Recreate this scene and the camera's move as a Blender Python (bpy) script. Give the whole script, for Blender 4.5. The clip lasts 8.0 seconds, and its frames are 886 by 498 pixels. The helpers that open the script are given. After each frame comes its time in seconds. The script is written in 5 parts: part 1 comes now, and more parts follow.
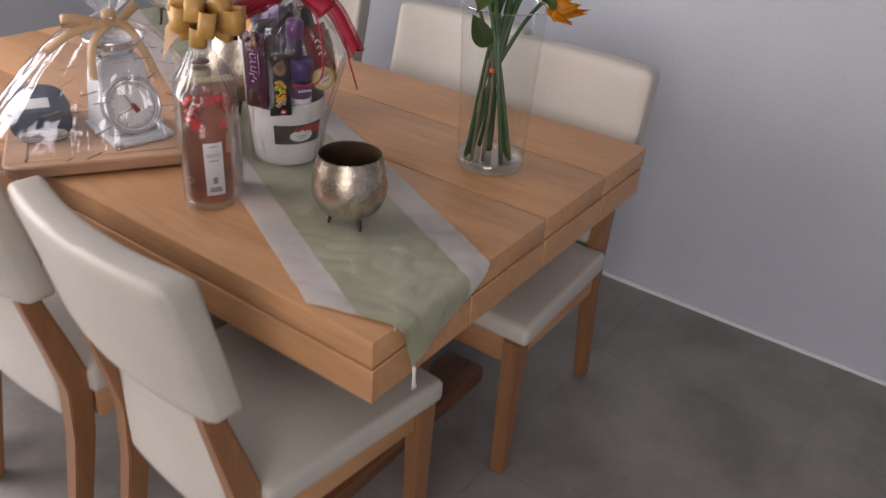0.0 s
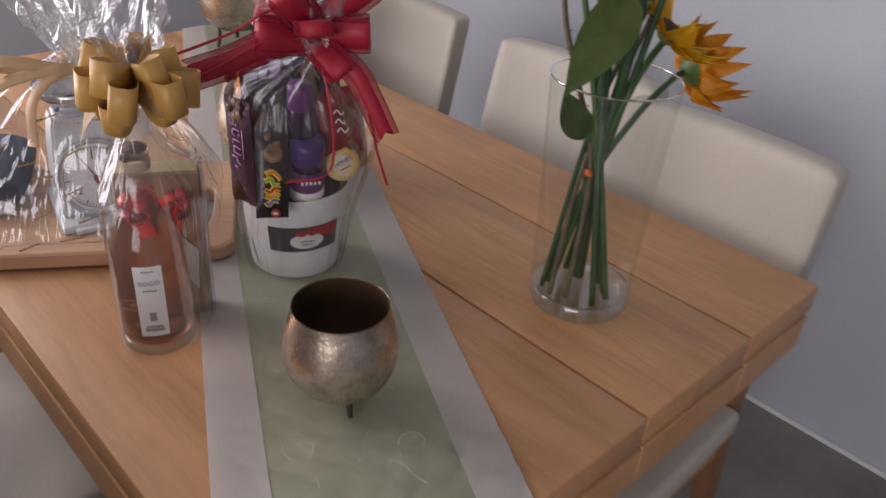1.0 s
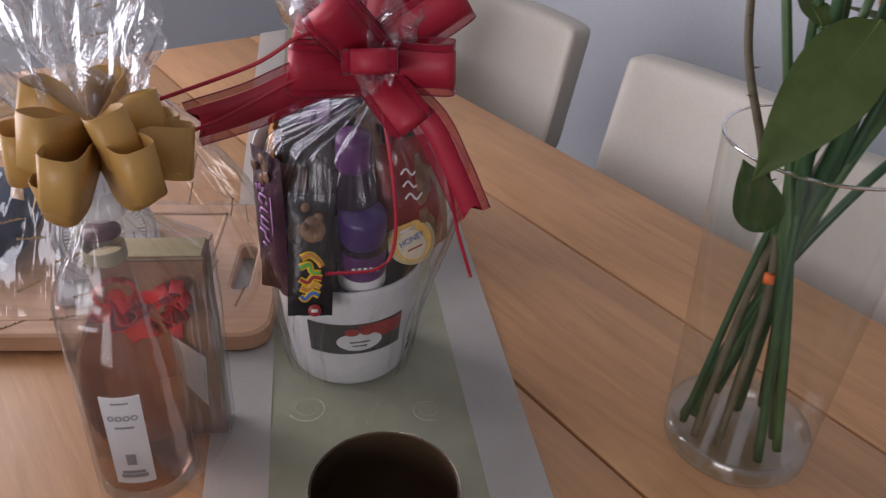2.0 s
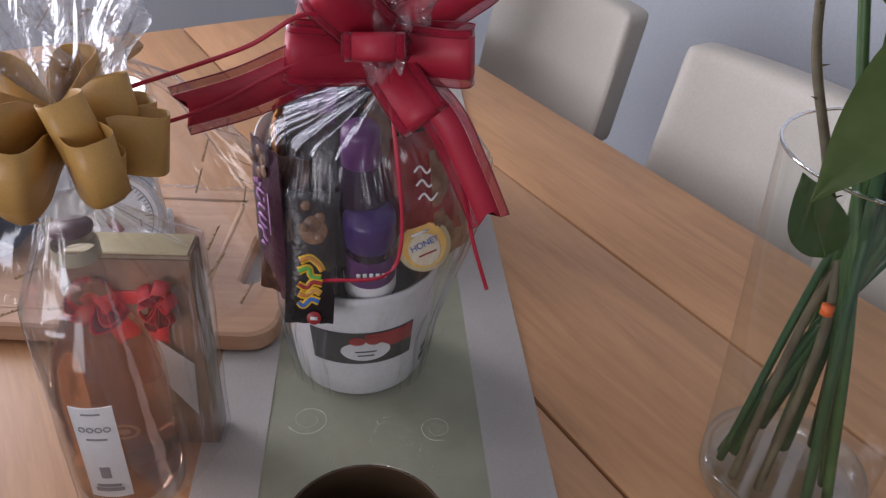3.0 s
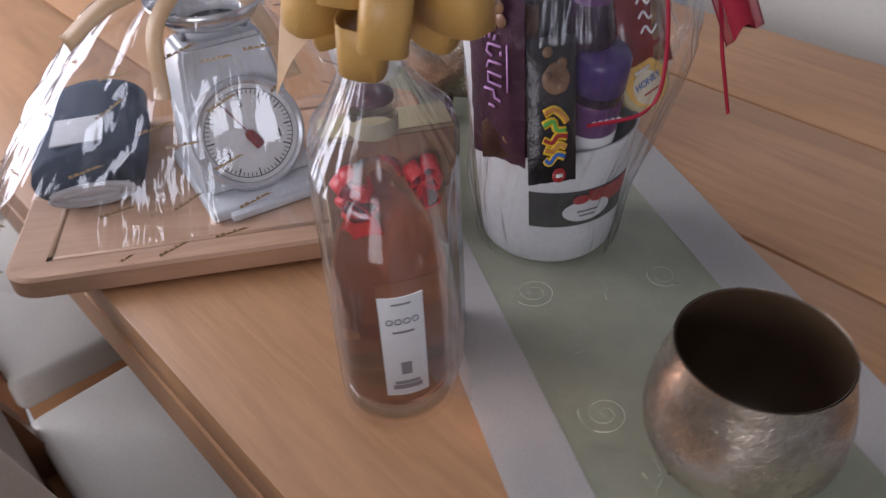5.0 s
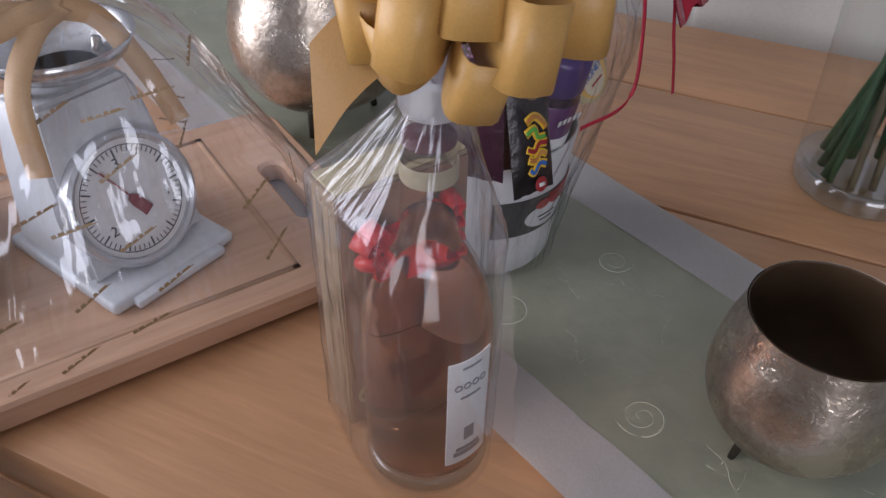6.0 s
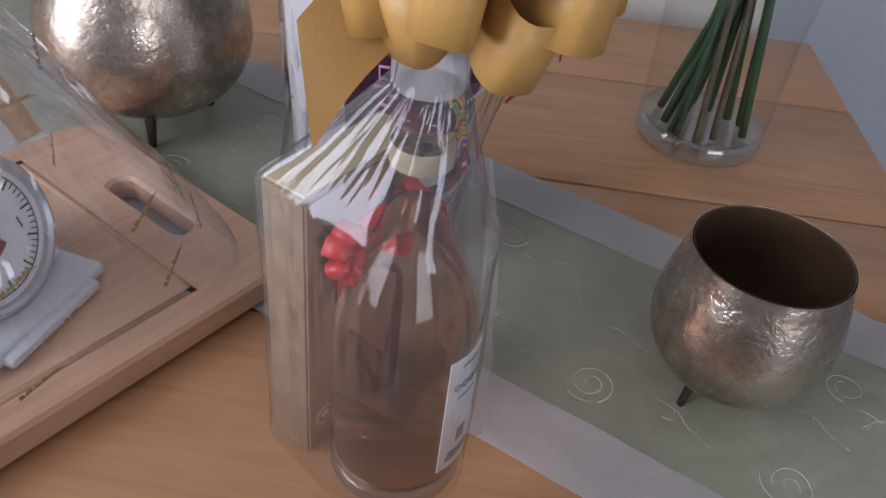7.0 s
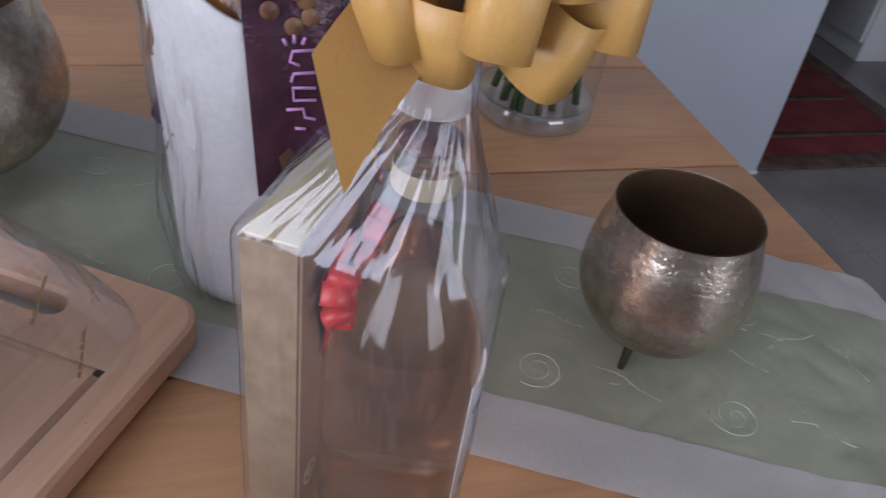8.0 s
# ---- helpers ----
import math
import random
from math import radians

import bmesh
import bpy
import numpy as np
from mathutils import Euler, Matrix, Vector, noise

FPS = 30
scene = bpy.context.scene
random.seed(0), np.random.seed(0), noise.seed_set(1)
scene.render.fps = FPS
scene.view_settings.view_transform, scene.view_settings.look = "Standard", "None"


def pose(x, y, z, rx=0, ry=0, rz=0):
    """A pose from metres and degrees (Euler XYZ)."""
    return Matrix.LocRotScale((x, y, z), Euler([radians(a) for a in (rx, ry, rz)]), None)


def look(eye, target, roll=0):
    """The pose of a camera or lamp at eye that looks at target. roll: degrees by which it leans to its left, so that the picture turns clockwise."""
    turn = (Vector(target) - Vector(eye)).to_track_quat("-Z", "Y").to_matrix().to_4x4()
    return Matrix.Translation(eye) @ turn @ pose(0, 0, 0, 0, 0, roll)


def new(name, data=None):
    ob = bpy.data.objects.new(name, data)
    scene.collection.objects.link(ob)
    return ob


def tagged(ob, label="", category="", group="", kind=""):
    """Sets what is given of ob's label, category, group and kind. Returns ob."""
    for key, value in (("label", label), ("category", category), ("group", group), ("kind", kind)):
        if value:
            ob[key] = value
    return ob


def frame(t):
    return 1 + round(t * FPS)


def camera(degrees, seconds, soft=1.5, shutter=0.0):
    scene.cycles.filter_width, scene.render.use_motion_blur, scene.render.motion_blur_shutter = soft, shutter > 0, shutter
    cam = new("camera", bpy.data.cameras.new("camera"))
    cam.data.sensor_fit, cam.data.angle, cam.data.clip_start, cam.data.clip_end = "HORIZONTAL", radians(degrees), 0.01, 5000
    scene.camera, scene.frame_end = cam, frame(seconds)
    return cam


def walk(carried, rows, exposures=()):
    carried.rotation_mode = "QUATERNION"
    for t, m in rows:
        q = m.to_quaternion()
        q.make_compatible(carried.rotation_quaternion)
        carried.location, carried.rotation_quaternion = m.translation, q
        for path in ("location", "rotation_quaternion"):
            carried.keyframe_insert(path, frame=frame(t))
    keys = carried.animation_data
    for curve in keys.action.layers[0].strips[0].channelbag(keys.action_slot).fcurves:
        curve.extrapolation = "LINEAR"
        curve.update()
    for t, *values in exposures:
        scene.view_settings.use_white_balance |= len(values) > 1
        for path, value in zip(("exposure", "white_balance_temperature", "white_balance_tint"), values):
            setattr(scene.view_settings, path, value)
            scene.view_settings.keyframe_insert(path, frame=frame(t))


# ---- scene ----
cam = camera(58.3, 8.0, 1.3, 0.35)
PATH = [
    (0, (-0.684, -0.562, 1.427), (0.751, 0.396, 0.416), 4.2),
    (0.5, (-0.427, -0.409, 1.408), (0.977, 0.59, 0.392), 4.8),
    (1, (-0.186, -0.314, 1.386), (1.031, 0.89, 0.352), 4.3),
    (1.5, (-0.054, -0.171, 1.352), (1.048, 1.138, 0.318), 3.2),
    (3, (0.101, -0.037, 1.308), (0.993, 1.374, 0.206), 2.8),
    (3.5, (0.099, -0.034, 1.308), (0.964, 1.385, 0.195), 2.8),
    (4, (0.1, -0.033, 1.309), (0.947, 1.387, 0.184), 3.0),
    (4.5, (0.036, 0.002, 1.285), (0.865, 1.383, 0.099), 3.1),
    (4.7, (-0.043, 0.044, 1.262), (0.821, 1.382, 0.052), -0.3),
    (5.8, (-0.181, 0.309, 1.224), (1.195, 0.997, -0.055), 1.5),
    (6, (-0.188, 0.333, 1.228), (1.22, 0.952, -0.051), 1.3),
    (6.5, (-0.219, 0.427, 1.207), (1.318, 0.66, -0.052), 4.5),
    (7, (-0.194, 0.454, 1.197), (1.359, 0.51, -0.061), 6.9),
    (7.5, (-0.164, 0.535, 1.183), (1.393, 0.291, -0.049), 7.3),
    (8, (-0.159, 0.568, 1.184), (1.338, 0.047, -0.035), 8.7),
]
walk(cam, [(t, look(eye, target, roll)) for t, eye, target, roll in PATH], [(0.0, 0.04, 6850, 18), (0.5, 0.0, 6850, 18), (1.0, -0.14, 6800, 19), (1.5, -0.19, 6650, 19), (3.0, 0.03, 6200, 17), (4.0, -0.06, 6150, 17), (5.0, -0.1, 6050, 16), (6.0, -0.2, 6000, 16), (7.0, -0.25, 5900, 16), (8.0, -0.25, 5750, 16)])

# ---- light ----
world = bpy.data.worlds.new("sky")
scene.world = world
world.use_nodes = True
wn = world.node_tree.nodes
sky = wn.new("ShaderNodeTexSky")
sky.sky_type, sky.sun_disc = 'NISHITA', False
sky.sun_elevation, sky.sun_rotation = radians(38), radians(250)
world.node_tree.links.new(sky.outputs[0], wn["Background"].inputs[0])
wn["Background"].inputs[1].default_value = 0.12

ROOM_W, ROOM_E, ROOM_S, ROOM_N, CEIL = -3.4, 1.58, -3.2, 2.5, 2.7


def window_light(name, m, w, h, power, color):
    lamp = bpy.data.lights.new(name, 'AREA')
    lamp.shape, lamp.size, lamp.size_y, lamp.energy, lamp.color = 'RECTANGLE', w, h, power, color
    ob = new(name, lamp)
    ob.matrix_world = m
    return ob


window_light("window_daylight", look((-0.95, ROOM_N - 0.05, 1.42), (-0.6, 0, 0.7)), 1.7, 2.1, 77, (1.0, 0.98, 0.99))
window_light("side_window_daylight", look((ROOM_W + 0.05, -1.7, 1.55), (0.3, 0.2, 0.4)), 2.0, 1.7, 50, (1.0, 0.98, 0.98))


# ---- materials ----
def mat(name, color, rough=0.5, metal=0.0, **extra):
    m = bpy.data.materials.new(name)
    m.use_nodes = True
    b = m.node_tree.nodes["Principled BSDF"]
    b.inputs["Base Color"].default_value = (*color, 1)
    b.inputs["Roughness"].default_value = rough
    b.inputs["Metallic"].default_value = metal
    for k, v in extra.items():
        b.inputs[k.replace("_", " ")].default_value = v
    return m


def nodes_of(m):
    return m.node_tree.nodes, m.node_tree.links, m.node_tree.nodes["Principled BSDF"]


def noise_node(m, scale, detail=4, stretch=(1, 1, 1), rough=0.55, turn=(0, 0, 0)):
    n, l, b = nodes_of(m)
    co, mp, tx = n.new("ShaderNodeTexCoord"), n.new("ShaderNodeMapping"), n.new("ShaderNodeTexNoise")
    mp.inputs["Scale"].default_value = stretch
    mp.inputs["Rotation"].default_value = turn
    tx.inputs["Scale"].default_value, tx.inputs["Detail"].default_value, tx.inputs["Roughness"].default_value = scale, detail, rough
    l.new(co.outputs["Object"], mp.inputs[0])
    l.new(mp.outputs[0], tx.inputs["Vector"])
    return tx


def ramp(m, src, stops):
    n, l, b = nodes_of(m)
    r = n.new("ShaderNodeValToRGB")
    els = r.color_ramp.elements
    while len(els) < len(stops):
        els.new(0.5)
    for e, (p, c) in zip(els, stops):
        e.position, e.color = p, (*c, 1)
    l.new(src, r.inputs[0])
    return r


def mix(m, a, b_, fac, mode='MULTIPLY'):
    n, l, _ = nodes_of(m)
    x = n.new("ShaderNodeMix")
    x.data_type, x.blend_type = 'RGBA', mode
    for sock, v in ((x.inputs[0], fac), (x.inputs[6], a), (x.inputs[7], b_)):
        if isinstance(v, (int, float)):
            sock.default_value = v
        elif isinstance(v, tuple):
            sock.default_value = (*v, 1)
        else:
            l.new(v, sock)
    return x.outputs[2]


def bump(m, src, strength=0.2, dist=0.002):
    n, l, b = nodes_of(m)
    bp = n.new("ShaderNodeBump")
    bp.inputs["Strength"].default_value, bp.inputs["Distance"].default_value = strength, dist
    l.new(src, bp.inputs["Height"])
    l.new(bp.outputs[0], b.inputs["Normal"])


def blotched(name, c1, c2, rough=0.5, scale=6, fine=80, relief=0.1, dist=0.001, **extra):
    """A surface with broad mottling and a fine grain."""
    m = mat(name, c1, rough, **extra)
    n, l, b = nodes_of(m)
    big, small = noise_node(m, scale, 5), noise_node(m, fine, 3)
    r = ramp(m, big.outputs[0], [(0.35, c1), (0.65, c2)])
    g = ramp(m, small.outputs[0], [(0.3, (0.9, 0.9, 0.9)), (0.7, (1, 1, 1))])
    l.new(mix(m, r.outputs[0], g.outputs[0], 1.0), b.inputs["Base Color"])
    bump(m, small.outputs[0], relief, dist)
    return m


def wood(name, light, dark, along='y', rough=0.42, grain=1.0):
    m = mat(name, light, rough)
    n, l, b = nodes_of(m)
    s = {'x': (0.05, 1, 1), 'y': (1, 0.05, 1), 'z': (1, 1, 0.05)}[along]
    s2 = {'x': (0.12, 1, 1), 'y': (1, 0.12, 1), 'z': (1, 1, 0.12)}[along]
    oi = n.new("ShaderNodeObjectInfo")
    fine = noise_node(m, 190 * grain, 6, s, 0.7)
    broad = noise_node(m, 26 * grain, 6, s2, 0.62)
    broad.inputs["Distortion"].default_value = 1.3
    stain = noise_node(m, 5, 3)
    add = n.new("ShaderNodeMath")
    add.operation = 'MULTIPLY_ADD'
    l.new(fine.outputs[0], add.inputs[0])
    add.inputs[1].default_value = 0.6
    l.new(broad.outputs[0], add.inputs[2])
    r = ramp(m, add.outputs[0], [(0.5, dark), (0.8, light), (1.0, tuple(v * 1.12 for v in light))])
    shade = ramp(m, stain.outputs[0], [(0.3, (0.9, 0.88, 0.86)), (0.7, (1.0, 1.0, 1.0))])
    tone = ramp(m, oi.outputs["Random"], [(0.0, (0.93, 0.92, 0.9)), (1.0, (1.0, 1.0, 1.0))])
    l.new(mix(m, mix(m, r.outputs[0], tone.outputs[0], 1.0), shade.outputs[0], 1.0), b.inputs["Base Color"])
    rr = ramp(m, broad.outputs[0], [(0.3, (rough * 0.85,) * 3), (0.7, (rough * 1.15,) * 3)])
    l.new(rr.outputs[0], b.inputs["Roughness"])
    bump(m, fine.outputs[0], 0.12, 0.0006)
    return m


OAK = wood("oak_top", (0.55, 0.3, 0.149), (0.43, 0.222, 0.104), 'y')
OAK_X = wood("oak_cross", (0.38, 0.195, 0.09), (0.34, 0.18, 0.095), 'x')
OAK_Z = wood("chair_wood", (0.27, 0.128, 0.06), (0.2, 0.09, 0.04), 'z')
DARKWOOD = wood("foot_wood", (0.2, 0.085, 0.04), (0.12, 0.05, 0.025), 'x')
BOARDWOOD = wood("board_wood", (0.6, 0.375, 0.245), (0.49, 0.29, 0.175), 'x', 0.55)
CREAM = blotched("cream_leatherette", (0.48, 0.447, 0.393), (0.525, 0.49, 0.437), 0.48, 5, 260, 0.12, 0.0006)
WALL = blotched("pale_grey_paint", (0.485, 0.515, 0.565), (0.52, 0.55, 0.6), 0.75, 2.5, 190, 0.08, 0.0006)
TILE = blotched("grey_stone_tile", (0.19, 0.176, 0.165), (0.3, 0.284, 0.266), 0.34, 3.2, 45, 0.04, 0.0005)
CEILW = blotched("white_ceiling_paint", (0.78, 0.78, 0.78), (0.82, 0.82, 0.82), 0.8, 2.5, 190, 0.05, 0.0005)
GROUT = mat("grout", (0.2, 0.19, 0.184), 0.4)
WHITE = blotched("white_trim", (0.76, 0.76, 0.77), (0.8, 0.8, 0.8), 0.4, 8, 120, 0.03, 0.0003)


# ---- building helpers ----
def mesh_of(bm, name, smooth=True):
    me = bpy.data.meshes.new(name)
    bm.normal_update()
    bm.to_mesh(me)
    bm.free()
    if smooth:
        for p in me.polygons:
            p.use_smooth = True
    return me


def part(name, bm, material, parent=None, label="", smooth=True, autosharp=True):
    if autosharp and smooth:
        for e in bm.edges:
            if len(e.link_faces) == 2 and e.calc_face_angle(0) > radians(38):
                e.smooth = False
    ob = new(name, mesh_of(bm, name, smooth))
    ob.data.materials.append(material)
    ob.parent = parent
    if label:
        tagged(ob, label)
    return ob


def thing(name, label, category, m=None, group="", kind=""):
    ob = new(name)
    ob.empty_display_size = 0.05
    if m is not None:
        ob.matrix_world = m
    return tagged(ob, label, category, group, kind)


def box(bm, x0, x1, y0, y1, z0, z1, bevel=0.0, seg=2, m=None):
    r = bmesh.ops.create_cube(bm, size=1)
    vs = r["verts"]
    bmesh.ops.transform(bm, verts=vs, matrix=Matrix.LocRotScale(((x0 + x1) / 2, (y0 + y1) / 2, (z0 + z1) / 2), None, (x1 - x0, y1 - y0, z1 - z0)))
    if bevel:
        es = list({e for v in vs for e in v.link_edges})
        g = bmesh.ops.bevel(bm, geom=es, offset=bevel, segments=seg, affect='EDGES', profile=0.5)
        vs = list({v for f in g["faces"] for v in f.verts} | {v for v in vs if v.is_valid})
        grown = set(vs)
        for v in vs:
            for e in v.link_edges:
                grown.add(e.other_vert(v))
        vs = list(grown)
    if m is not None:
        bmesh.ops.transform(bm, verts=vs, matrix=m)
    return bm


def boxed(*a, **k):
    return box(bmesh.new(), *a, **k)


def lathe(bm, prof, seg=48, cx=0.0, cy=0.0, wob=None):
    rings = []
    for r, z in prof:
        if r < 1e-5:
            rings.append([bm.verts.new((cx, cy, z))])
        else:
            ring = []
            for i in range(seg):
                a = 2 * math.pi * i / seg
                rr = r * (1 + (wob(a, z) if wob else 0))
                ring.append(bm.verts.new((cx + rr * math.cos(a), cy + rr * math.sin(a), z)))
            rings.append(ring)
    for a, b in zip(rings, rings[1:]):
        for i in range(seg):
            j = (i + 1) % seg
            if len(a) == 1 and len(b) > 1:
                bm.faces.new((a[0], b[j], b[i]))
            elif len(b) == 1 and len(a) > 1:
                bm.faces.new((a[i], a[j], b[0]))
            elif len(a) > 1:
                bm.faces.new((a[i], a[j], b[j], b[i]))
    return bm


def smooth_path(pts, n=8):
    """Catmull-Rom through the points."""
    P = [Vector(p) for p in pts]
    P = [P[0] * 2 - P[1]] + P + [P[-1] * 2 - P[-2]]
    out = []
    for i in range(1, len(P) - 2):
        for k in range(n):
            t = k / n
            a, b, c, d = P[i - 1], P[i], P[i + 1], P[i + 2]
            out.append(0.5 * (2 * b + (c - a) * t + (2 * a - 5 * b + 4 * c - d) * t * t + (3 * b - a - 3 * c + d) * t ** 3))
    out.append(P[-2])
    return out


def tube(bm, pts, r0, r1=None, seg=8, caps=True):
    r1 = r0 if r1 is None else r1
    pts = [Vector(p) for p in pts]
    up, rings = Vector((0.31, 0.27, 0.91)), []
    for i, p in enumerate(pts):
        d = (pts[min(i + 1, len(pts) - 1)] - pts[max(i - 1, 0)]).normalized()
        if abs(d.dot(up)) > 0.95:
            up = Vector((0.9, 0.1, 0.2))
        s = d.cross(up).normalized()
        q = s.cross(d)
        r = r0 + (r1 - r0) * i / max(1, len(pts) - 1)
        rings.append([bm.verts.new(p + s * r * math.cos(2 * math.pi * k / seg) + q * r * math.sin(2 * math.pi * k / seg)) for k in range(seg)])
    for a, b in zip(rings, rings[1:]):
        for k in range(seg):
            bm.faces.new((a[k], a[(k + 1) % seg], b[(k + 1) % seg], b[k]))
    if caps:
        bm.faces.new(rings[0][::-1])
        bm.faces.new(rings[-1])
    return bm


def strip(bm, pts, sides, width, thick=0.0006, notch=0.0):
    """A ribbon along pts; sides gives the crosswise direction at each point."""
    pts = [Vector(p) for p in pts]
    rows = []
    for i, p in enumerate(pts):
        d = (pts[min(i + 1, len(pts) - 1)] - pts[max(i - 1, 0)]).normalized()
        s = Vector(sides[i] if isinstance(sides, list) else sides)
        s = (s - d * s.dot(d)).normalized()
        n = d.cross(s) * thick / 2
        w = width[i] if isinstance(width, list) else width
        mid = p - d * notch if notch and i == len(pts) - 1 else p
        rows.append([p - s * w / 2 + n, mid + n, p + s * w / 2 + n, p + s * w / 2 - n, mid - n, p - s * w / 2 - n])
    rows = [[bm.verts.new(v) for v in r] for r in rows]
    for a, b in zip(rows, rows[1:]):
        for k in range(6):
            bm.faces.new((a[k], b[k], b[(k + 1) % 6], a[(k + 1) % 6]))
    for r in (rows[0][::-1], rows[-1]):
        bm.faces.new((r[0], r[1], r[4], r[5]))
        bm.faces.new((r[1], r[2], r[3], r[4]))
    return bm


def sweep_box(bm, pts, wx, wy):
    """A squared post through pts; wx, wy are its sizes at each point."""
    rows = []
    for p, a, b in zip(pts, wx, wy):
        x, y, z = p
        rows.append([bm.verts.new(v) for v in ((x - a / 2, y - b / 2, z), (x + a / 2, y - b / 2, z), (x + a / 2, y + b / 2, z), (x - a / 2, y + b / 2, z))])
    for r, s in zip(rows, rows[1:]):
        for k in range(4):
            bm.faces.new((r[k], r[(k + 1) % 4], s[(k + 1) % 4], s[k]))
    bm.faces.new(rows[0][::-1])
    bm.faces.new(rows[-1])
    bmesh.ops.bevel(bm, geom=list(bm.edges), offset=0.003, segments=2, affect='EDGES', clamp_overlap=True)
    return bm


# ---- the room ----
def slab(name, label, x0, x1, y0, y1, z0, z1, material, cat):
    ob = part(name, boxed(x0, x1, y0, y1, z0, z1), material, smooth=False)
    return tagged(ob, label, cat, kind="structure")


T = 0.15
slab("wall_east", "pale grey painted wall behind the dining chairs", ROOM_E, ROOM_E + T, -1.0, ROOM_N, 0, CEIL, WALL, "wall")
slab("wall_north_1", "pale grey painted wall past the table's end", -0.05, ROOM_E + T, ROOM_N, ROOM_N + T, 0, CEIL, WALL, "wall")
slab("wall_north_2", "pale grey painted wall beside the garden window", ROOM_W, -1.85, ROOM_N, ROOM_N + T, 0, CEIL, WALL, "wall")
slab("wall_north_3", "pale grey painted wall over the garden window", -1.85, -0.05, ROOM_N, ROOM_N + T, 2.5, CEIL, WALL, "wall")
slab("wall_north_4", "pale grey painted sill wall under the garden window", -1.85, -0.05, ROOM_N, ROOM_N + T, 0, 0.15, WALL, "wall")
slab("wall_west_1", "pale grey painted wall beside the side window", ROOM_W - T, ROOM_W, ROOM_S, -2.8, 0, CEIL, WALL, "wall")
slab("wall_west_2", "pale grey painted wall beside the side window", ROOM_W - T, ROOM_W, -0.6, ROOM_N + T, 0, CEIL, WALL, "wall")
slab("wall_west_3", "pale grey painted wall under the side window", ROOM_W - T, ROOM_W, -2.8, -0.6, 0, 0.6, WALL, "wall")
slab("wall_west_4", "pale grey painted wall over the side window", ROOM_W - T, ROOM_W, -2.8, -0.6, 2.4, CEIL, WALL, "wall")
slab("wall_south", "pale grey painted wall at the room's back", ROOM_W - T, 4.35, ROOM_S - T, ROOM_S, 0, CEIL, WALL, "wall")
slab("wall_hall_1", "pale grey painted wall of the hallway", 4.2, 4.2 + T, ROOM_S, 1.0, 0, CEIL, WALL, "wall")
slab("wall_hall_2", "pale grey painted wall of the hallway", ROOM_E + T, 4.2, 1.0, 1.0 + T, 0, CEIL, WALL, "wall")
slab("ceiling", "plain pale ceiling", ROOM_W - T, 4.35, ROOM_S - T, ROOM_N + T, CEIL, CEIL + T, CEILW, "ceiling")
floor = slab("floor", "grey stone-look floor of large tiles with fine joints", ROOM_W - T, 4.35, ROOM_S - T, ROOM_N + T, -0.12, -0.0012, GROUT, "floor")


